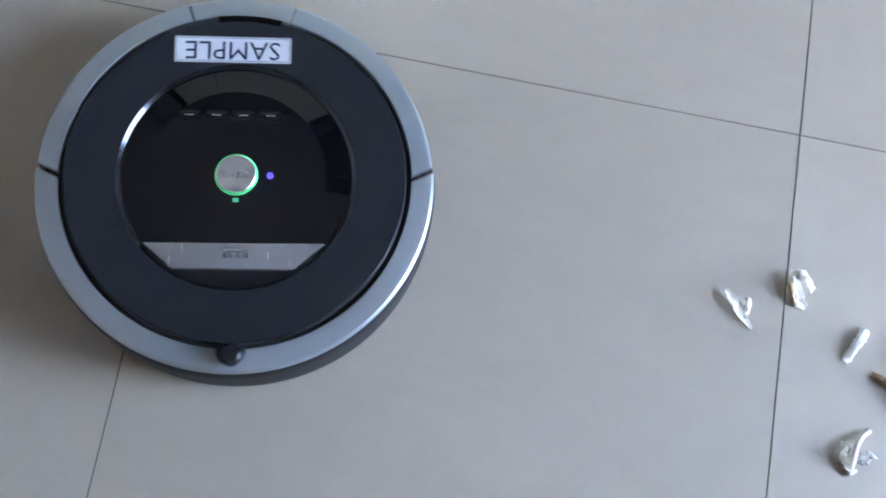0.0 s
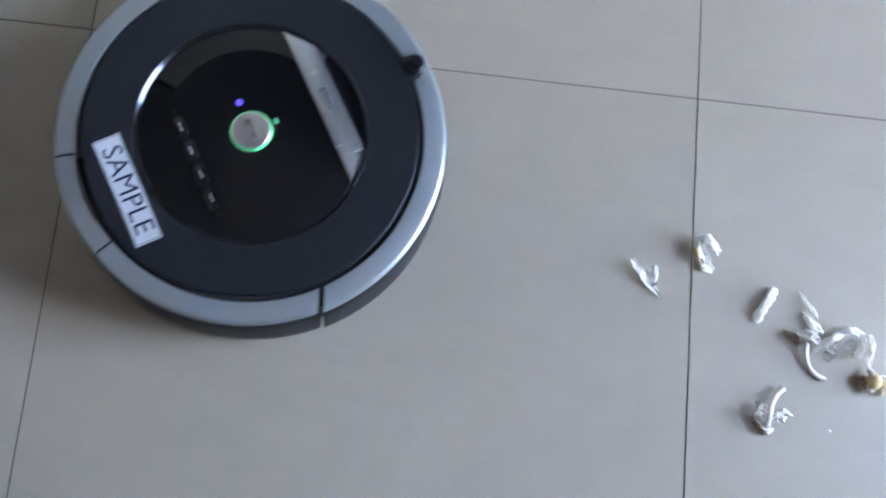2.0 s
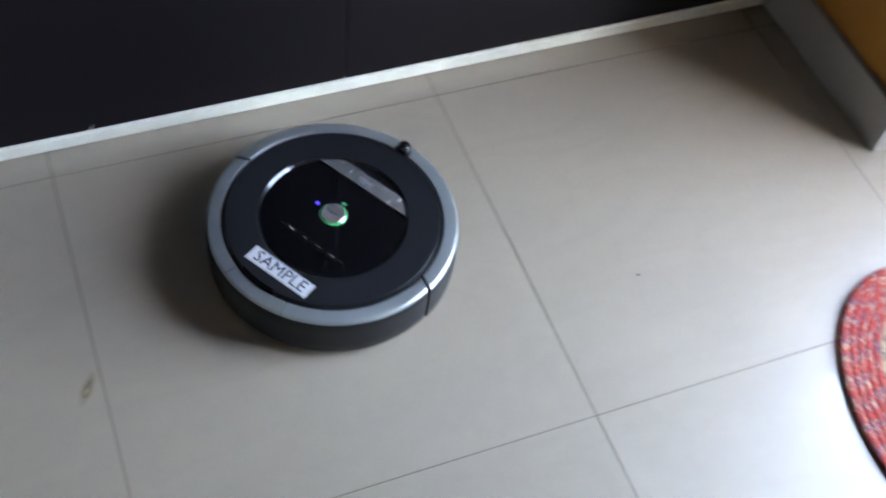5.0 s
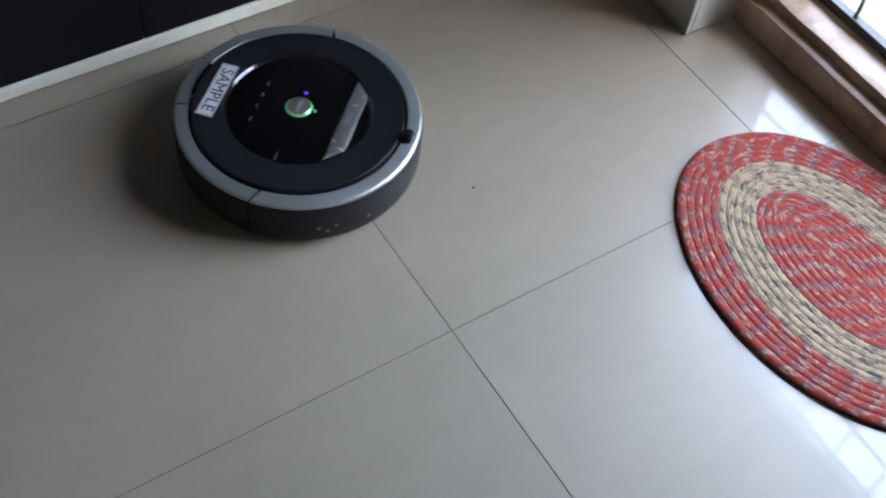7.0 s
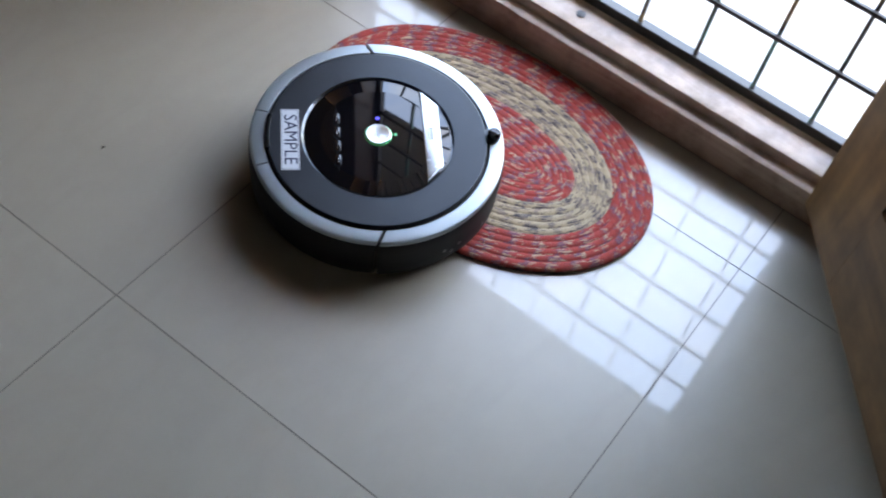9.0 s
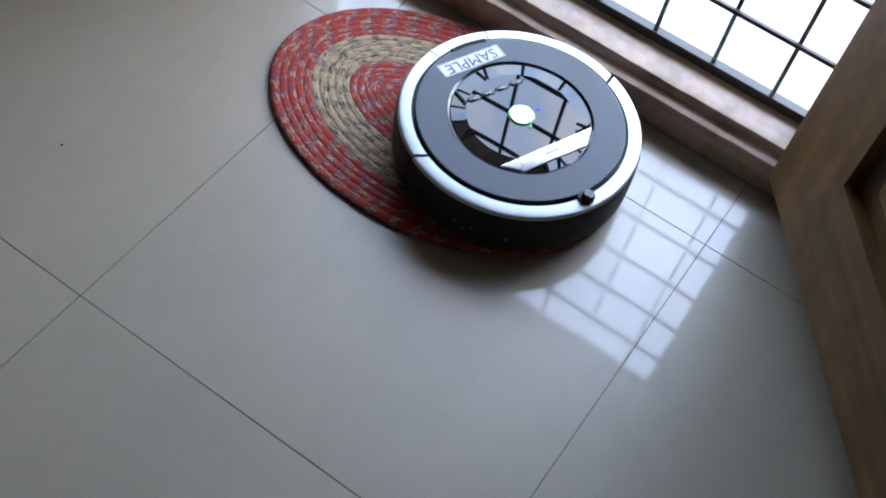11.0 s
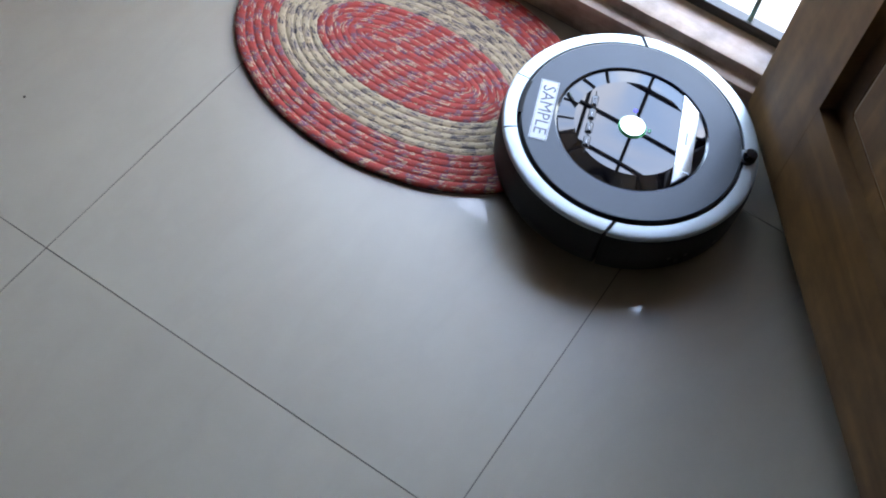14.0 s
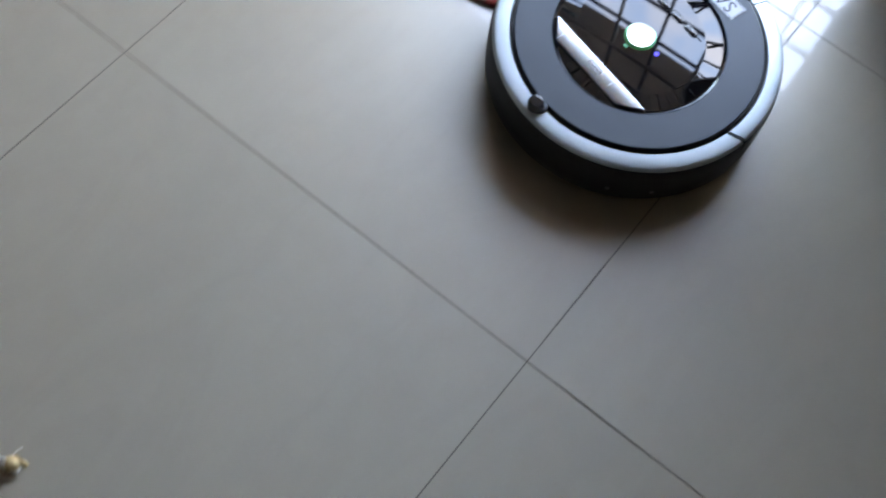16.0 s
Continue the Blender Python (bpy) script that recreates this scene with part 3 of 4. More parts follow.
def build_rug():
    rug = tagged(empty("oval_rug", pose(RUG_X, RUG_Y, 0, 0, 0, 1.8)), "oval braided rag rug in red and tan", "rug")
    step, run = 0.01165, 0.0
    for k in range(17):
        mat = TAN if 7 <= k <= 11 else RED
        ob = part("braid_coil", coil(0.006 + step * k, 0.0090, 0.0043, 0.04, k, run), mat, rug, "tan flecked braid coil" if mat is TAN else "red flecked braid coil", 60)
        run += oval(0.006 + step * k, 4)[1]
    part("core_coil", rod((0, -HALF, 0.0045), (0, HALF, 0.0045), 0.0044, 10), RED, rug)
    part("edge_binding", coil(0.006 + step * 17 - 0.0048, 0.0020, 0.0024, 0.05, 40), BINDING, rug, "dark frayed edge binding", 60)
    bm = bmesh.new()
    pts = [Vector((0.020, -0.206, 0.0105)), Vector((0.034, -0.209, 0.0112)), Vector((0.050, -0.206, 0.0108)), Vector((0.066, -0.203, 0.0104))]
    for a, b in zip(pts, pts[1:]):
        rod(a, b, 0.0008, 6, bm)
    part("loose_thread", bm, BINDING, rug, "loose dark stitching thread")
    bm = rod((0.096, -0.219, 0.004), (0.112, -0.230, 0.003), 0.0018, 6)
    part("braid_end", bm, BINDING, rug, "frayed end of the braid")


build_rug()


# ---- robot vacuum cleaner; its front is local +x ----
def build_robot():
    r = tagged(empty("robot_vacuum"), "round grey and black robot vacuum cleaner", "robot vacuum")
    part("chassis", lathe([(0, 0.014), (0.150, 0.014), (0.163, 0.018), (0.166, 0.03), (0.166, 0.0760), (0.1505, 0.0795), (0, 0.0795)], 128), GAP, r, "black inner chassis", 35)
    side = [(0.160, 0.009), (0.1705, 0.009), (0.1738, 0.016), (0.1746, 0.034), (0.1746, 0.062), (0.1740, 0.0715), (0.1727, 0.0770), (0.166, 0.0774), (0.166, 0.03)]
    bumper = part("bumper", sweep(side, -88.9, 88.9, 120, lean=(-3.6, 3.6)), SIDEBLACK, r, "dark front bumper", 35)
    rear = [(a - 0.0012, b) for a, b in side]
    body = part("rear_shell", sweep(rear, 90.6, 269.4, 120, lean=(3.6, -3.6)), SIDEBLACK, r, "dark rear shell", 35)
    ring = [(0.1522, 0.076), (0.1522, 0.0836), (0.1530, 0.0844), (0.1660, 0.0843), (0.1700, 0.0834), (0.1718, 0.0818), (0.1724, 0.0800), (0.1724, 0.0778), (0.167, 0.0776), (0.160, 0.0774)]
    part("bumper_top", sweep(ring, -88.9, 88.9, 140, lean=(-3.6, 3.6)), SILVER, bumper, "silver-grey bumper top", 16)
    rring = [(a - 0.0010 if a > 0.165 else a, b) for a, b in ring]
    part("side_trim", sweep(rring, 90.8, 163.4, 70, lean=(3.6, 0)), SILVER, body, "silver-grey rear trim", 16)
    part("side_trim", sweep(rring, 196.6, 269.2, 70, lean=(0, -3.6)), SILVER, body, "silver-grey rear trim", 16)
    part("dust_bin_top", sweep(rring, 164.1, 195.9, 40), SILVER, body, "silver-grey bin cover", 16)
    plate = [(0.1035, 0.080), (0.1035, 0.0876), (0.1040, 0.0880), (0.120, 0.0880), (0.1464, 0.0880), (0.1475, 0.0876), (0.1479, 0.0868), (0.1481, 0.0790)]
    part("top_plate", sweep(plate, 0, 360, 160), CHARCOAL, r, "matt charcoal top plate", 16)
    part("button_latch", sweep([(0.1452, 0.0840), (0.1519, 0.0840), (0.1519, 0.0866), (0.1512, 0.0886), (0.1460, 0.0888), (0.1452, 0.0884)], 166, 188, 24), KEYGROOVE, r, "black bin release slot")
    part("rim", sweep([(0.1000, 0.0840), (0.1034, 0.0840), (0.1034, 0.0883), (0.1030, 0.0883), (0.1000, 0.0856)], 0, 360, 160), RIMDARK, r, "thin bright rim", 30)
    panel = part("control_panel", lathe([(0, 0.083), (0.0999, 0.083), (0.0999, 0.0853), (0.0985, 0.0858), (0.0790, 0.0879), (0.0775, 0.0881), (0.062, 0.08828), (0.045, 0.08843), (0.028, 0.08853), (0.012, 0.08859), (0, 0.0886)], 160), GLOSS, r, "glossy black control panel", 6)
    ys = lambda x, rad: math.sqrt(rad * rad - x * x)
    grip = [(0.0615, -ys(0.0615, 0.0990)), (0.0845, -ys(0.0845, 0.0990)), (0.0845, ys(0.0845, 0.0990)), (0.0615, ys(0.0615, 0.0990))]
    band = part("handle_band", prism(grip, 0.0840, 0.0902, 0.0014), BRUSHED, panel, "brushed silver handle band", 40)
    for k in range(5):
        part("printed_mark", box(0.0700, 0.009 - k * 0.0045, 0.0902, 0.0748, 0.0122 - k * 0.0045, 0.09032), MARK, band)
    part("printed_mark", box(0.0672, -0.0085, 0.0902, 0.0682, 0.0120, 0.09032), MARK, band)
    ringlit = part("lit_ring", sweep([(0.0172, 0.0880), (0.0188, 0.0880), (0.0186, 0.0894), (0.0174, 0.0896)], 0, 360, 60), GREENLIT, panel, "green lit ring")
    button = part("clean_button", lathe([(0, 0.0892), (0.0170, 0.0892), (0.0170, 0.0915), (0.0162, 0.0921), (0.010, 0.0918), (0, 0.0916)], 64), CHROME, panel, "silver start button", 35)
    lettering("button_text", "CLEAN", 0.0068, MARK, button, pose(0, 0, 0.0920, 0, 0, -90))
    part("battery_light", box(0.0212, -0.0026, 0.0894, 0.0250, 0.0026, 0.0902, 0.0004), GREENDIM, panel, "small green light")
    part("dirt_light", lathe([(0, 0.0886), (0.0029, 0.0886), (0.0029, 0.0892), (0, 0.0893)], 14), BLUELIT, panel, "small blue light").matrix_basis = pose(0.0005, 0.029, 0)
    for y in (-0.0425, -0.0190, 0.0045, 0.0280):
        key = part("touch_key", prism([(-0.0578, y - 0.0090), (-0.0522, y - 0.0090), (-0.0512, y - 0.0068), (-0.0512, y + 0.0068), (-0.0522, y + 0.0090), (-0.0578, y + 0.0090), (-0.0588, y + 0.0068), (-0.0588, y - 0.0068)], 0.0880, 0.0891, 0.0002), GLOSS, panel, "small glossy black touch key", 30)
        part("key_glint", box(-0.0553, y - 0.0040, 0.0890, -0.0547, y + 0.0040, 0.08930), KEYGLINT, key)
        part("key_surround", prism([(-0.0550 + 0.0049 * math.cos(a * math.pi / 8), y + 0.0058 * (1 if a < 8 else -1) + 0.0048 * math.sin((a + 0.5) * math.pi / 8)) for a in range(16)], 0.0870, 0.0888), KEYGROOVE, key, "black groove round the key")
    part("key_groove", box(-0.0557, -0.0600, 0.0870, -0.0543, 0.0460, 0.0887), KEYGROOVE, panel, "thin black groove between the keys")
    for side_y in (-1, 1):
        part("seam_mark", rod((0, side_y * 0.0860, 0.0874), (0, side_y * 0.0975, 0.0861), 0.0004, 6), RIMDARK, panel, "fine bright seam line")
    label = part("sticker", box(-0.1300, -0.0580, 0.0881, -0.1055, 0.0445, 0.0884), PAPER, r, "white paper sticker with dark letters")
    for a, b, c, d in ((-0.1290, -0.0570, -0.1285, 0.0435), (-0.1070, -0.0570, -0.1065, 0.0435), (-0.1290, -0.0570, -0.1065, -0.0565), (-0.1290, 0.0430, -0.1065, 0.0435)):
        part("border_line", box(a, b, 0.0884, c, d, 0.08852), INK, label)
    lettering("sticker_text", "SAMPLE", 0.0250, INK, label, pose(-0.1178, -0.0068, 0.0885, 0, 0, -90))
    dome = part("sensor_dome", lathe([(0, 0.080), (0.0092, 0.080), (0.0095, 0.0905), (0.0090, 0.0945), (0.0074, 0.0965), (0, 0.0972)], 40), DARKGLASS, bumper, "dark glass sensor knob", 35)
    dome.matrix_basis = pose(0.1580, 0, 0)
    part("sensor_seat", lathe([(0, 0.084), (0.0118, 0.084), (0.0122, 0.0868), (0.0105, 0.0876), (0, 0.0877)], 32), CHARCOAL, bumper, "", 35).matrix_basis = pose(0.1545, 0, 0)
    for a, z in ((-62, 0.038), (-58, 0.030), (-54, 0.038), (-38, 0.034), (57, 0.034), (40, 0.034)):
        pip = part("bumper_pip", lathe([(0, -0.001), (0.0032, -0.001), (0.0028, 0.0006), (0, 0.0009)], 12), MARK, bumper, "small pale marker", 40)
        pip.matrix_basis = Matrix.Rotation(radians(a), 4, "Z") @ pose(0.1746, 0, z, 0, 90, 0)
    for y in (-0.115, 0.115):
        wheel = part("wheel", lathe([(0, -0.011), (0.020, -0.011), (0.024, -0.008), (0.024, 0.008), (0.020, 0.011), (0, 0.011)], 32), RUBBER, r, "", 35)
        wheel.matrix_basis = pose(0, y, 0.0245, 90, 0, 0)
    part("caster", lathe([(0, -0.006), (0.011, -0.006), (0.011, 0.006), (0, 0.006)], 20), RUBBER, r, "", 35).matrix_basis = pose(0.12, 0, 0.0115, 90, 0, 0)
    return r


ROBOT = build_robot()


# ---- dry peels and crumbs on the floor ----
def ribbon(points, widths, curl=0.0, seed=0, thick=0.0005, crumple=0.0012):
    """A thin curled sheet along points (metres), with its width at each."""
    bm = bmesh.new()
    pts = [Vector(p) for p in points]
    cols, per = 7, 5
    line, wide = [], []
    for i in range(len(pts) - 1):
        p0, p1, p2, p3 = pts[max(i - 1, 0)], pts[i], pts[i + 1], pts[min(i + 2, len(pts) - 1)]
        for k in range(per):
            t = k / per
            line.append(0.5 * ((2 * p1) + (p2 - p0) * t + (2 * p0 - 5 * p1 + 4 * p2 - p3) * t * t + (3 * p1 - p0 - 3 * p2 + p3) * t ** 3))
            wide.append(widths[i] * (1 - t) + widths[i + 1] * t)
    line.append(pts[-1])
    wide.append(widths[-1])
    top, low = [], []
    for i, p in enumerate(line):
        d = (line[min(i + 1, len(line) - 1)] - line[max(i - 1, 0)]).normalized()
        across = d.cross(Vector((0, 0, 1))).normalized()
        a, b = [], []
        for j in range(cols):
            s = j / (cols - 1) * 2 - 1
            bend = 0.75 * curl * s
            edge = 1 + 0.45 * noise.noise(Vector((i * 0.8, s * 2.0, seed * 2.9)))
            radius = edge * wide[i] / 2.0 / max(abs(0.75 * curl), 0.05)
            off = across * (math.sin(bend) * radius) + Vector((0, 0, (1 - math.cos(bend)) * radius * (1 if curl > 0 else -1)))
            rough = noise.noise(Vector((i * 0.45, j * 0.7, seed * 5.3))) * crumple * 1.5 + noise.noise(Vector((i * 1.3, j * 1.7, seed * 3.3))) * crumple * 0.8
            q = p + off + Vector((rough * 0.7, -rough * 0.6, rough))
            q.z = max(q.z, 0.0008)
            a.append(bm.verts.new(q + Vector((0, 0, thick))))
            b.append(bm.verts.new(q))
        top.append(a)
        low.append(b)
    for i in range(len(line) - 1):
        for j in range(cols - 1):
            bm.faces.new((top[i][j], top[i + 1][j], top[i + 1][j + 1], top[i][j + 1]))
            bm.faces.new((low[i][j], low[i][j + 1], low[i + 1][j + 1], low[i + 1][j]))
        bm.faces.new((top[i][0], low[i][0], low[i + 1][0], top[i + 1][0]))
        bm.faces.new((top[i][-1], top[i + 1][-1], low[i + 1][-1], low[i][-1]))
    bm.faces.new([*top[0], *low[0][::-1]])
    bm.faces.new([*top[-1][::-1], *low[-1]])
    bmesh.ops.recalc_face_normals(bm, faces=bm.faces)
    return bm


def stalk(points, radius, seed=0):
    bm = bmesh.new()
    pts = [Vector(p) for p in points]
    rings, sides = [], 8
    fine = []
    for i in range(len(pts) - 1):
        p0, p1, p2, p3 = pts[max(i - 1, 0)], pts[i], pts[i + 1], pts[min(i + 2, len(pts) - 1)]
        for k in range(6):
            t = k / 6
            fine.append(0.5 * ((2 * p1) + (p2 - p0) * t + (2 * p0 - 5 * p1 + 4 * p2 - p3) * t * t + (3 * p1 - p0 - 3 * p2 + p3) * t ** 3))
    fine.append(pts[-1])
    for i, p in enumerate(fine):
        d = (fine[min(i + 1, len(fine) - 1)] - fine[max(i - 1, 0)]).normalized()
        turn = d.to_track_quat("Z", "Y").to_matrix()
        s = radius * (1 + 0.25 * noise.noise(Vector((i * 0.6, seed, 0))))
        rings.append([bm.verts.new(p + turn @ Vector((s * math.cos(2 * math.pi * j / sides), s * 0.8 * math.sin(2 * math.pi * j / sides), 0))) for j in range(sides)])
    for p, q in zip(rings, rings[1:]):
        for j in range(sides):
            k = (j + 1) % sides
            bm.faces.new((p[j], p[k], q[k], q[j]))
    bm.faces.new(rings[0][::-1])
    bm.faces.new(rings[-1])
    bmesh.ops.recalc_face_normals(bm, faces=bm.faces)
    return bm


def scrap(label, pieces, x, y):
    """One loose scrap of several peel pieces, given about its own place."""
    s = tagged(empty("dry_peel", pose(x, y, 0)), label, "peel", "dry peels on the floor")
    for name, bm, mat in pieces:
        part(name, bm, mat, s, "", 50)
    return s


def build_scraps():
    g = lambda x, y, pts: [(px - x, py - y, pz) for px, py, pz in pts]
    x, y = -0.046, -0.190
    scrap("thin translucent white peel curled on the tiles", [
        ("skin", ribbon(g(x, y, [(-0.060, -0.174, 0.006), (-0.050, -0.183, 0.005), (-0.042, -0.193, 0.003), (-0.030, -0.207, 0.001)]), [0.005, 0.013, 0.012, 0.001], 1.0, 1), THINPEEL),
        ("skin", ribbon(g(x, y, [(-0.037, -0.178, 0.007), (-0.037, -0.190, 0.006), (-0.038, -0.200, 0.002)]), [0.006, 0.007, 0.002], -1.2, 2), THINPEEL)], x, y)
    x, y = 0.012, -0.160
    scrap("white two-lobed peel standing up from the tiles", [
        ("skin", ribbon(g(x, y, [(0.000, -0.147, 0.010), (0.008, -0.148, 0.017), (0.017, -0.153, 0.014), (0.026, -0.158, 0.005)]), [0.007, 0.013, 0.011, 0.008], -1.2, 3), PEEL),
        ("skin", ribbon(g(x, y, [(0.004, -0.150, 0.012), (0.008, -0.162, 0.010), (0.013, -0.172, 0.003), (0.020, -0.176, 0.001)]), [0.006, 0.009, 0.012, 0.008], 0.9, 4), PEEL),
        ("heel", stalk(g(x, y, [(0.002, -0.155, 0.004), (0.006, -0.166, 0.003), (0.010, -0.176, 0.0025)]), 0.0024, 2), YELLOW)], x, y)
    x, y = 0.071, -0.203
    scrap("white folded strip of dry peel on the tiles", [
        ("skin", ribbon(g(x, y, [(0.081, -0.186, 0.004), (0.076, -0.196, 0.006), (0.069, -0.208, 0.005), (0.062, -0.221, 0.002)]), [0.009, 0.011, 0.011, 0.010], -1.3, 5), PEEL),
        ("skin", ribbon(g(x, y, [(0.078, -0.188, 0.008), (0.072, -0.201, 0.009), (0.064, -0.217, 0.004)]), [0.004, 0.005, 0.003], 1.1, 6), PEEL)], x, y)
    x, y = 0.117, -0.207
    scrap("slim pointed dry peel on the tiles", [
        ("skin", ribbon(g(x, y, [(0.105, -0.187, 0.002), (0.111, -0.197, 0.005), (0.118, -0.207, 0.006), (0.123, -0.213, 0.002)]), [0.001, 0.005, 0.007, 0.003], -1.0, 7), PEEL),
        ("skin", ribbon(g(x, y, [(0.107, -0.208, 0.006), (0.114, -0.215, 0.006), (0.122, -0.222, 0.004), (0.128, -0.226, 0.002)]), [0.004, 0.008, 0.011, 0.005], -0.8, 8), THINPEEL)], x, y)
    x, y = 0.140, -0.240
    scrap("tangled heap of white peels with a pinkish stem", [
        ("stem", stalk(g(x, y, [(0.111, -0.236, 0.008), (0.111, -0.248, 0.005), (0.115, -0.260, 0.003), (0.123, -0.267, 0.0028), (0.131, -0.270, 0.0028)]), 0.0024, 3), STEM),
        ("skin", ribbon(g(x, y, [(0.102, -0.230, 0.010), (0.110, -0.231, 0.015), (0.118, -0.235, 0.009)]), [0.007, 0.010, 0.007], 1.2, 9, crumple=0.004), PEEL),
        ("skin", ribbon(g(x, y, [(0.106, -0.238, 0.006), (0.113, -0.235, 0.012), (0.120, -0.238, 0.004)]), [0.006, 0.008, 0.005], -1.2, 19, crumple=0.004), PEEL),
        ("skin", ribbon(g(x, y, [(0.117, -0.244, 0.004), (0.126, -0.238, 0.008), (0.136, -0.231, 0.011), (0.146, -0.224, 0.009)]), [0.008, 0.010, 0.009, 0.005], -1.1, 10), PEEL),
        ("skin", ribbon(g(x, y, [(0.134, -0.232, 0.008), (0.135, -0.242, 0.006), (0.132, -0.252, 0.002)]), [0.006, 0.010, 0.005], 1.0, 11, crumple=0.003), THINPEEL),
        ("skin", ribbon(g(x, y, [(0.141, -0.225, 0.007), (0.151, -0.222, 0.012), (0.162, -0.224, 0.010), (0.166, -0.234, 0.006), (0.162, -0.246, 0.003)]), [0.006, 0.008, 0.008, 0.009, 0.006], -1.2, 12), PEEL),
        ("skin", ribbon(g(x, y, [(0.153, -0.229, 0.010), (0.151, -0.238, 0.007), (0.155, -0.247, 0.003)]), [0.004, 0.008, 0.004], 1.2, 13, crumple=0.003), THINPEEL),
        ("skin", ribbon(g(x, y, [(0.171, -0.224, 0.010), (0.173, -0.236, 0.011), (0.171, -0.250, 0.008), (0.173, -0.260, 0.006)]), [0.007, 0.009, 0.007, 0.004], -1.3, 14), PEEL),
        ("skin_and_shade", ribbon(g(x, y, [(0.090, -0.228, 0.003), (0.097, -0.232, 0.006), (0.104, -0.238, 0.003)]), [0.005, 0.009, 0.005], -1.1, 21, crumple=0.003), SKINSHADE)], x, y)
    x, y = 0.176, -0.268
    scrap("small yellowed papery bulb end on the tiles", [
        ("husk", lathe([(0, 0.0008), (0.005, 0.0012), (0.0078, 0.005), (0.0070, 0.010), (0.0038, 0.0135), (0, 0.015)], 14), YELLOW),
        ("skin", ribbon(g(x, y, [(0.173, -0.256, 0.007), (0.174, -0.266, 0.012), (0.175, -0.278, 0.004)]), [0.004, 0.010, 0.009], -1.3, 15), PEEL),
        ("skin", ribbon(g(x, y, [(0.176, -0.258, 0.006), (0.182, -0.268, 0.010), (0.184, -0.280, 0.003)]), [0.003, 0.007, 0.006], -1.1, 16), YELLOW),
        ("fibre", stalk(g(x, y, [(0.180, -0.262, 0.006), (0.188, -0.261, 0.004), (0.194, -0.262, 0.002)]), 0.0006, 4), STEM),
        # the brown shadow left of the bulb, shaped as a flake
        ("skin_and_shade", ribbon(g(x, y, [(0.164, -0.262, 0.004), (0.165, -0.270, 0.005), (0.168, -0.278, 0.002)]), [0.004, 0.008, 0.005], 1.0, 22, crumple=0.003), SKINSHADE)], x, y)
    x, y = 0.078, -0.306
    scrap("curved pinkish stem with torn white peel", [
        ("stem", stalk(g(x, y, [(0.090, -0.282, 0.0055), (0.083, -0.289, 0.006), (0.078, -0.299, 0.007), (0.076, -0.311, 0.007), (0.075, -0.320, 0.005)]), 0.0028, 5), STEM),
        ("skin", ribbon(g(x, y, [(0.070, -0.298, 0.006), (0.066, -0.308, 0.008), (0.069, -0.318, 0.004)]), [0.005, 0.010, 0.006], 1.1, 17, crumple=0.004), THINPEEL),
        ("skin", ribbon(g(x, y, [(0.078, -0.312, 0.006), (0.086, -0.309, 0.008), (0.096, -0.304, 0.004)]), [0.008, 0.011, 0.004], -1.0, 18, crumple=0.004), THINPEEL),
        ("heel", ribbon(g(x, y, [(0.068, -0.320, 0.002), (0.075, -0.324, 0.004), (0.082, -0.321, 0.002)]), [0.004, 0.006, 0.004], -1.0, 20), STEM),
        ("skin_and_shade", ribbon(g(x, y, [(0.063, -0.316, 0.003), (0.068, -0.322, 0.004), (0.074, -0.327, 0.002)]), [0.004, 0.006, 0.003], -1.0, 23, crumple=0.003), SKINSHADE)], x, y)
    crumbs = ((0.136, -0.3175, 0.0014, PEEL, "tiny white crumb on the tiles"), (0.758, 0.188, 0.0018, DIRT, "tiny dark speck on the tiles"), (1.17, -0.60, 0.0012, DIRT, "tiny dark speck on the tiles"))
    for x, y, size, mat, label in crumbs:
        c = part("crumb", lathe([(0, 0), (size, 0.0002), (size * 1.1, size * 0.6), (size * 0.5, size), (0, size * 1.1)], 8), mat, None, "", 60)
        c.matrix_basis = pose(x, y, 0.0002)
        tagged(c, label, "crumb", "crumbs on the floor")
    for x, y, a, w, d, mat, label in ((-0.020, 0.241, -28, 0.010, 0.034, STREAK, "faint yellowish streak beside the tile joint"), (-0.284, 0.392, 30, 0.030, 0.026, SCUFF, "dark grey scuff on the tiles"), (-0.252, 0.366, 70, 0.026, 0.010, SMUDGE, "faint grey scuff on the tiles"), (-0.280, 0.356, 10, 0.014, 0.012, SMUDGE, "dark grey scuff on the tiles")):
        bm = bmesh.new()
        uv = bm.loops.layers.uv.new("UVMap")
        bm.faces.new([bm.verts.new((w * math.cos(k * math.pi / 8), d * math.sin(k * math.pi / 8), 0)) for k in range(16)])
        for f in bm.faces:
            for loop in f.loops:
                loop[uv].uv = (loop.vert.co.x / w, loop.vert.co.y / d)
        smear = part("stain", bm, mat)
        smear.matrix_basis = pose(x, y, 0.0004, 0, 0, a)
        tagged(smear, label, "stain", "stains on the floor")
    chip = part("paper_scrap", ribbon([(0, 0, 0.001), (0.004, 0.001, 0.006), (0.006, 0.001, 0.012)], [0.004, 0.006, 0.003], 0.8, 31), PEEL, None, "", 50)
    chip.matrix_basis = pose(0.066, NORTH - 0.003, 0.0275)
    tagged(chip, "tiny white scrap caught on the wardrobe edge", "scrap")


build_scraps()


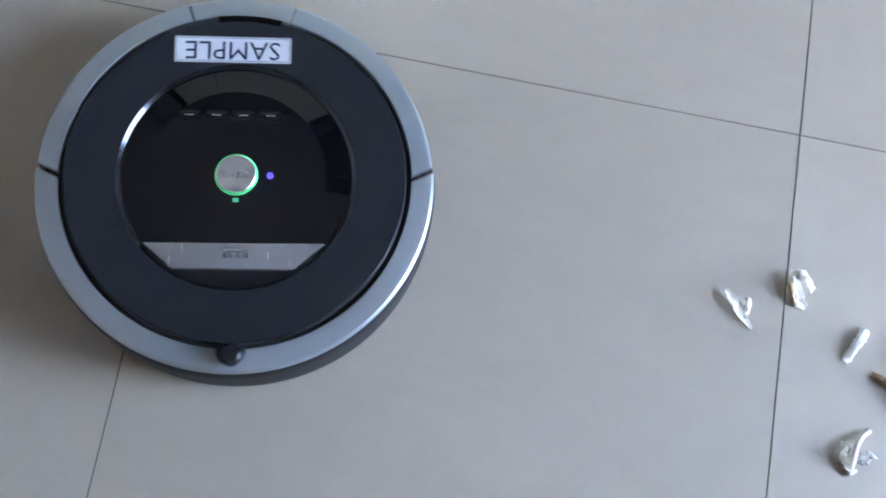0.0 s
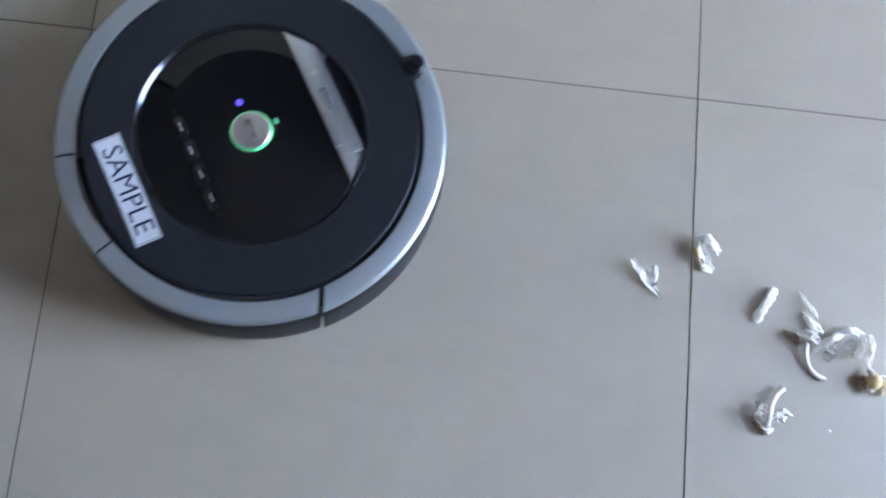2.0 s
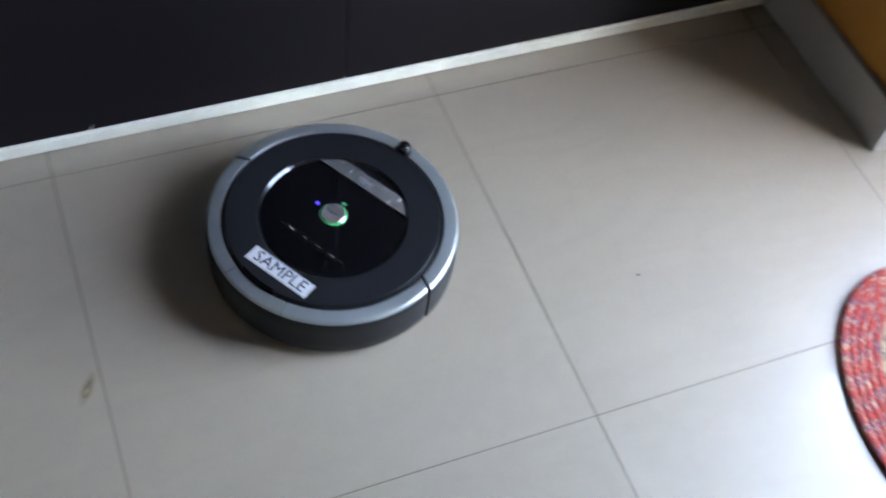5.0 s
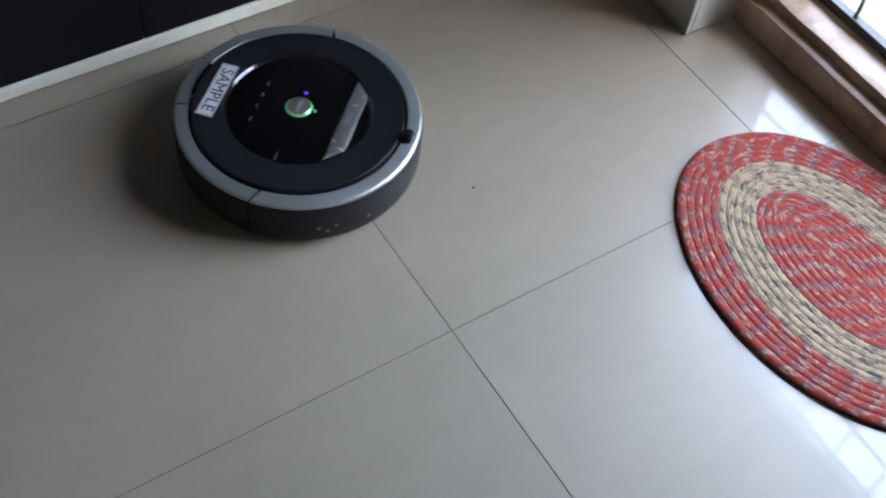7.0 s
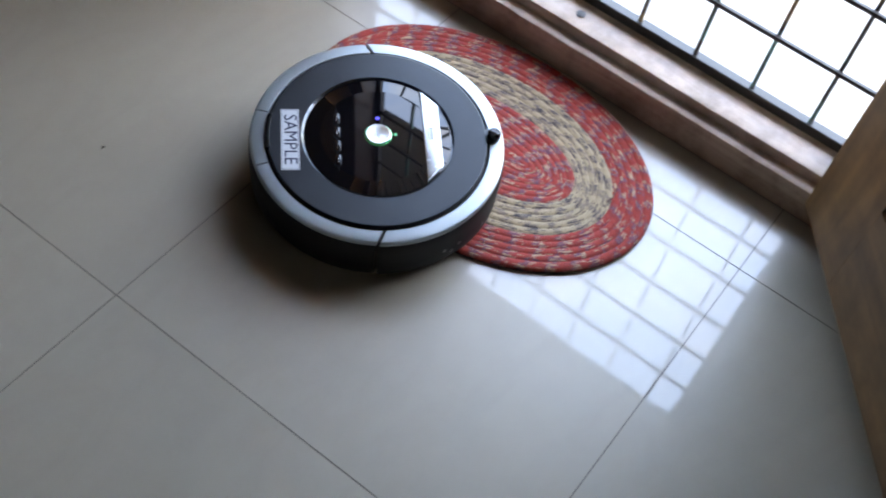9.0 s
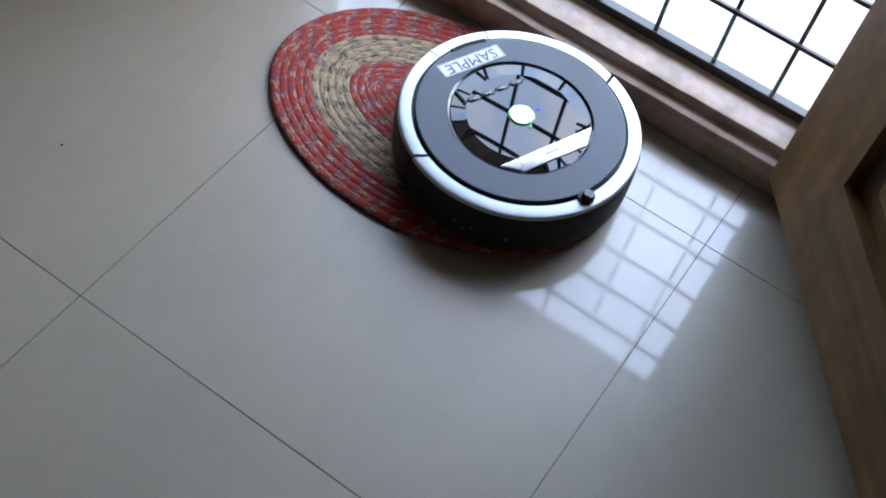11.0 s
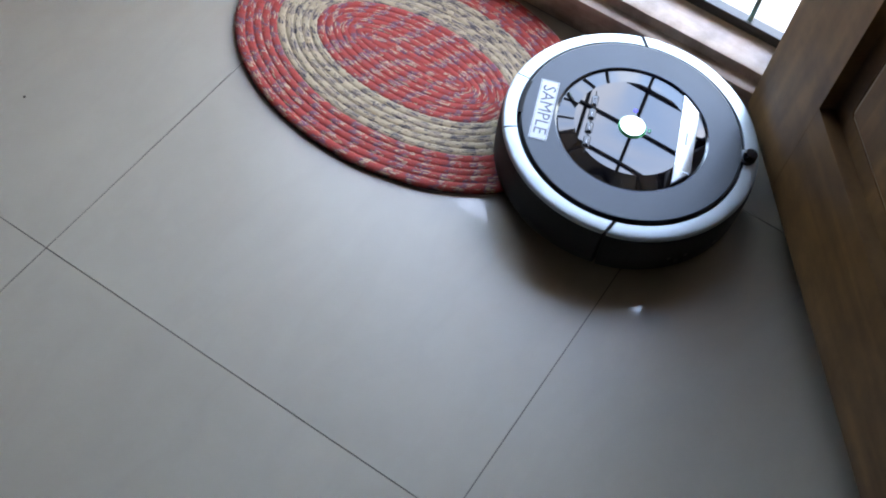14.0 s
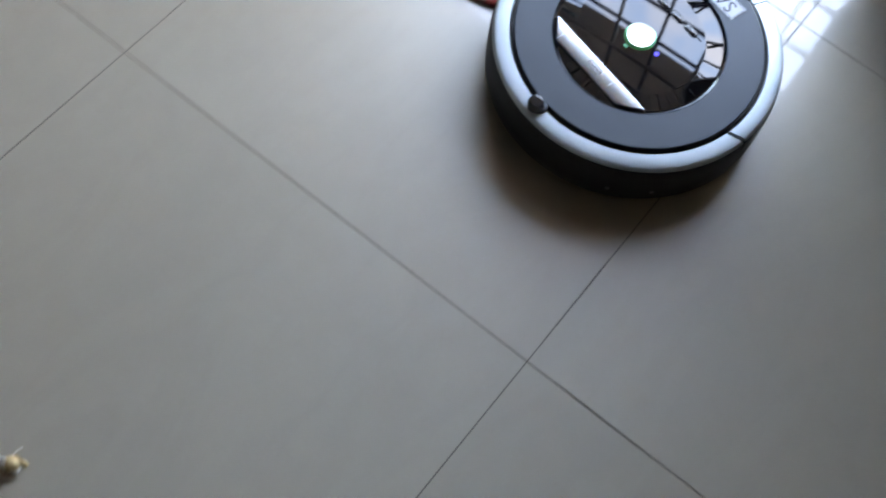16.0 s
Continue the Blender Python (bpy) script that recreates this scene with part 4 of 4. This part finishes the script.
# ---- floor tiles, one by one ----
def build_tiles():
    size, joint, made = 0.6, 0.0008, {}

    def cut(lines, lo, hi):
        edges = [lo] + [v for v in lines if lo < v < hi] + [hi]
        return list(zip(edges, edges[1:]))

    xs = cut([size * k for k in range(-8, 4)], WEST, SILL_X - 0.0005)
    ys = cut([size * k for k in range(-8, 4)], SOUTH, BACK)
    for x0, x1 in xs:
        for y0, y1 in ys:
            w, d = x1 - x0 - 2 * joint, y1 - y0 - 2 * joint
            key = (round(w, 3), round(d, 3))
            if key not in made:
                bm = box(-w / 2, -d / 2, -0.009, w / 2, d / 2, 0.0)
                me = bpy.data.meshes.new("tile")
                bm.to_mesh(me)
                bm.free()
                me.materials.append(TILE)
                made[key] = me
            ob = new("tile", made[key])
            ob.parent = FLOOR
            ob.location = ((x0 + x1) / 2, (y0 + y1) / 2, 0)


build_tiles()


# ---- what moves: seconds, x, y, z, heading, nose up and, where one wheel rides on the rug, roll ----
RUN = [
    (0.0, -0.523, -0.178, 0, -79.5, 0), (0.5, -0.521, -0.177, 0, -46.9, 0), (1.0, -0.520, -0.176, 0, -11.3, 0), (1.5, -0.517, -0.172, 0, 22.6, 0),
    (1.7, -0.492, -0.158, 0, 29.0, 0), (2.0, -0.422, -0.117, 0, 30.2, 0), (2.5, -0.296, -0.045, 0, 30.8, 0), (3.0, -0.163, 0.031, 0, 31.0, 0), (3.5, -0.038, 0.104, 0, 31.4, 0),
    (4.0, 0.094, 0.190, 0, 31.7, 0), (4.5, 0.224, 0.268, 0, 32.0, 0), (5.0, 0.346, 0.356, 0, 32.5, 0), (5.2, 0.400, 0.394, 0, 33.0, 0),
    (5.5, 0.470, 0.442, 0, 33.0, 0), (5.7, 0.496, 0.460, 0, 33.0, 0), (5.9, 0.497, 0.459, 0, 24.0, 0), (6.3, 0.505, 0.447, 0, -12.0, 0), (6.8, 0.537, 0.412, 0, -46.0, 0),
    (7.3, 0.642, 0.287, 0, -48.3, 0), (7.6, 0.705, 0.208, 0, -48.0, 0), (8.0, 0.780, 0.109, 0, -47.6, 0), (8.5, 0.874, -0.003, 0.004, -48.0, 3.7), (9.0, 0.975, -0.118, 0.0045, -48.2, 2.1, 2.2),
    (9.2, 1.018, -0.165, 0.005, -48.2, 1.9, 1.6), (9.6, 1.106, -0.262, 0.006, -48.2, 1.2), (9.9, 1.146, -0.305, 0.006, -50.0, 0.8), (10.3, 1.146, -0.303, 0.006, -72.0, 0.6), (10.8, 1.147, -0.300, 0.006, -108.0, 0.6),
    (11.1, 1.146, -0.301, 0.006, -114.0, 0.6), (11.3, 1.141, -0.314, 0.006, -110.9, 0.6), (11.5, 1.131, -0.343, 0.006, -102.3, 0.5), (12.0, 1.131, -0.431, 0.005, -75.5, 0), (12.3, 1.148, -0.482, 0.004, -59.0, 0),
    (12.5, 1.154, -0.502, 0.004, -52.0, 0), (13.0, 1.154, -0.502, 0.004, -63.0, 0), (13.5, 1.151, -0.503, 0.004, -65.3, 0), (14.0, 1.152, -0.517, 0.004, -70.0, 0), (14.2, 1.152, -0.516, 0.004, -87.0, 0),
    (14.5, 1.152, -0.514, 0.004, -121.6, 0), (14.7, 1.152, -0.514, 0.004, -150.0, 0), (15.0, 1.148, -0.514, 0.004, -187.0, 0), (15.3, 1.110, -0.507, 0.003, -193.8, 0), (15.6, 1.050, -0.492, 0.003, -194.6, -1.0), (16.0, 0.975, -0.473, 0.001, -194.2, -2.0),
]


def motions():
    walk(ROBOT, [(t, pose(x, y, z, sum(roll), -nose, a)) for t, x, y, z, a, nose, *roll in RUN])


motions()
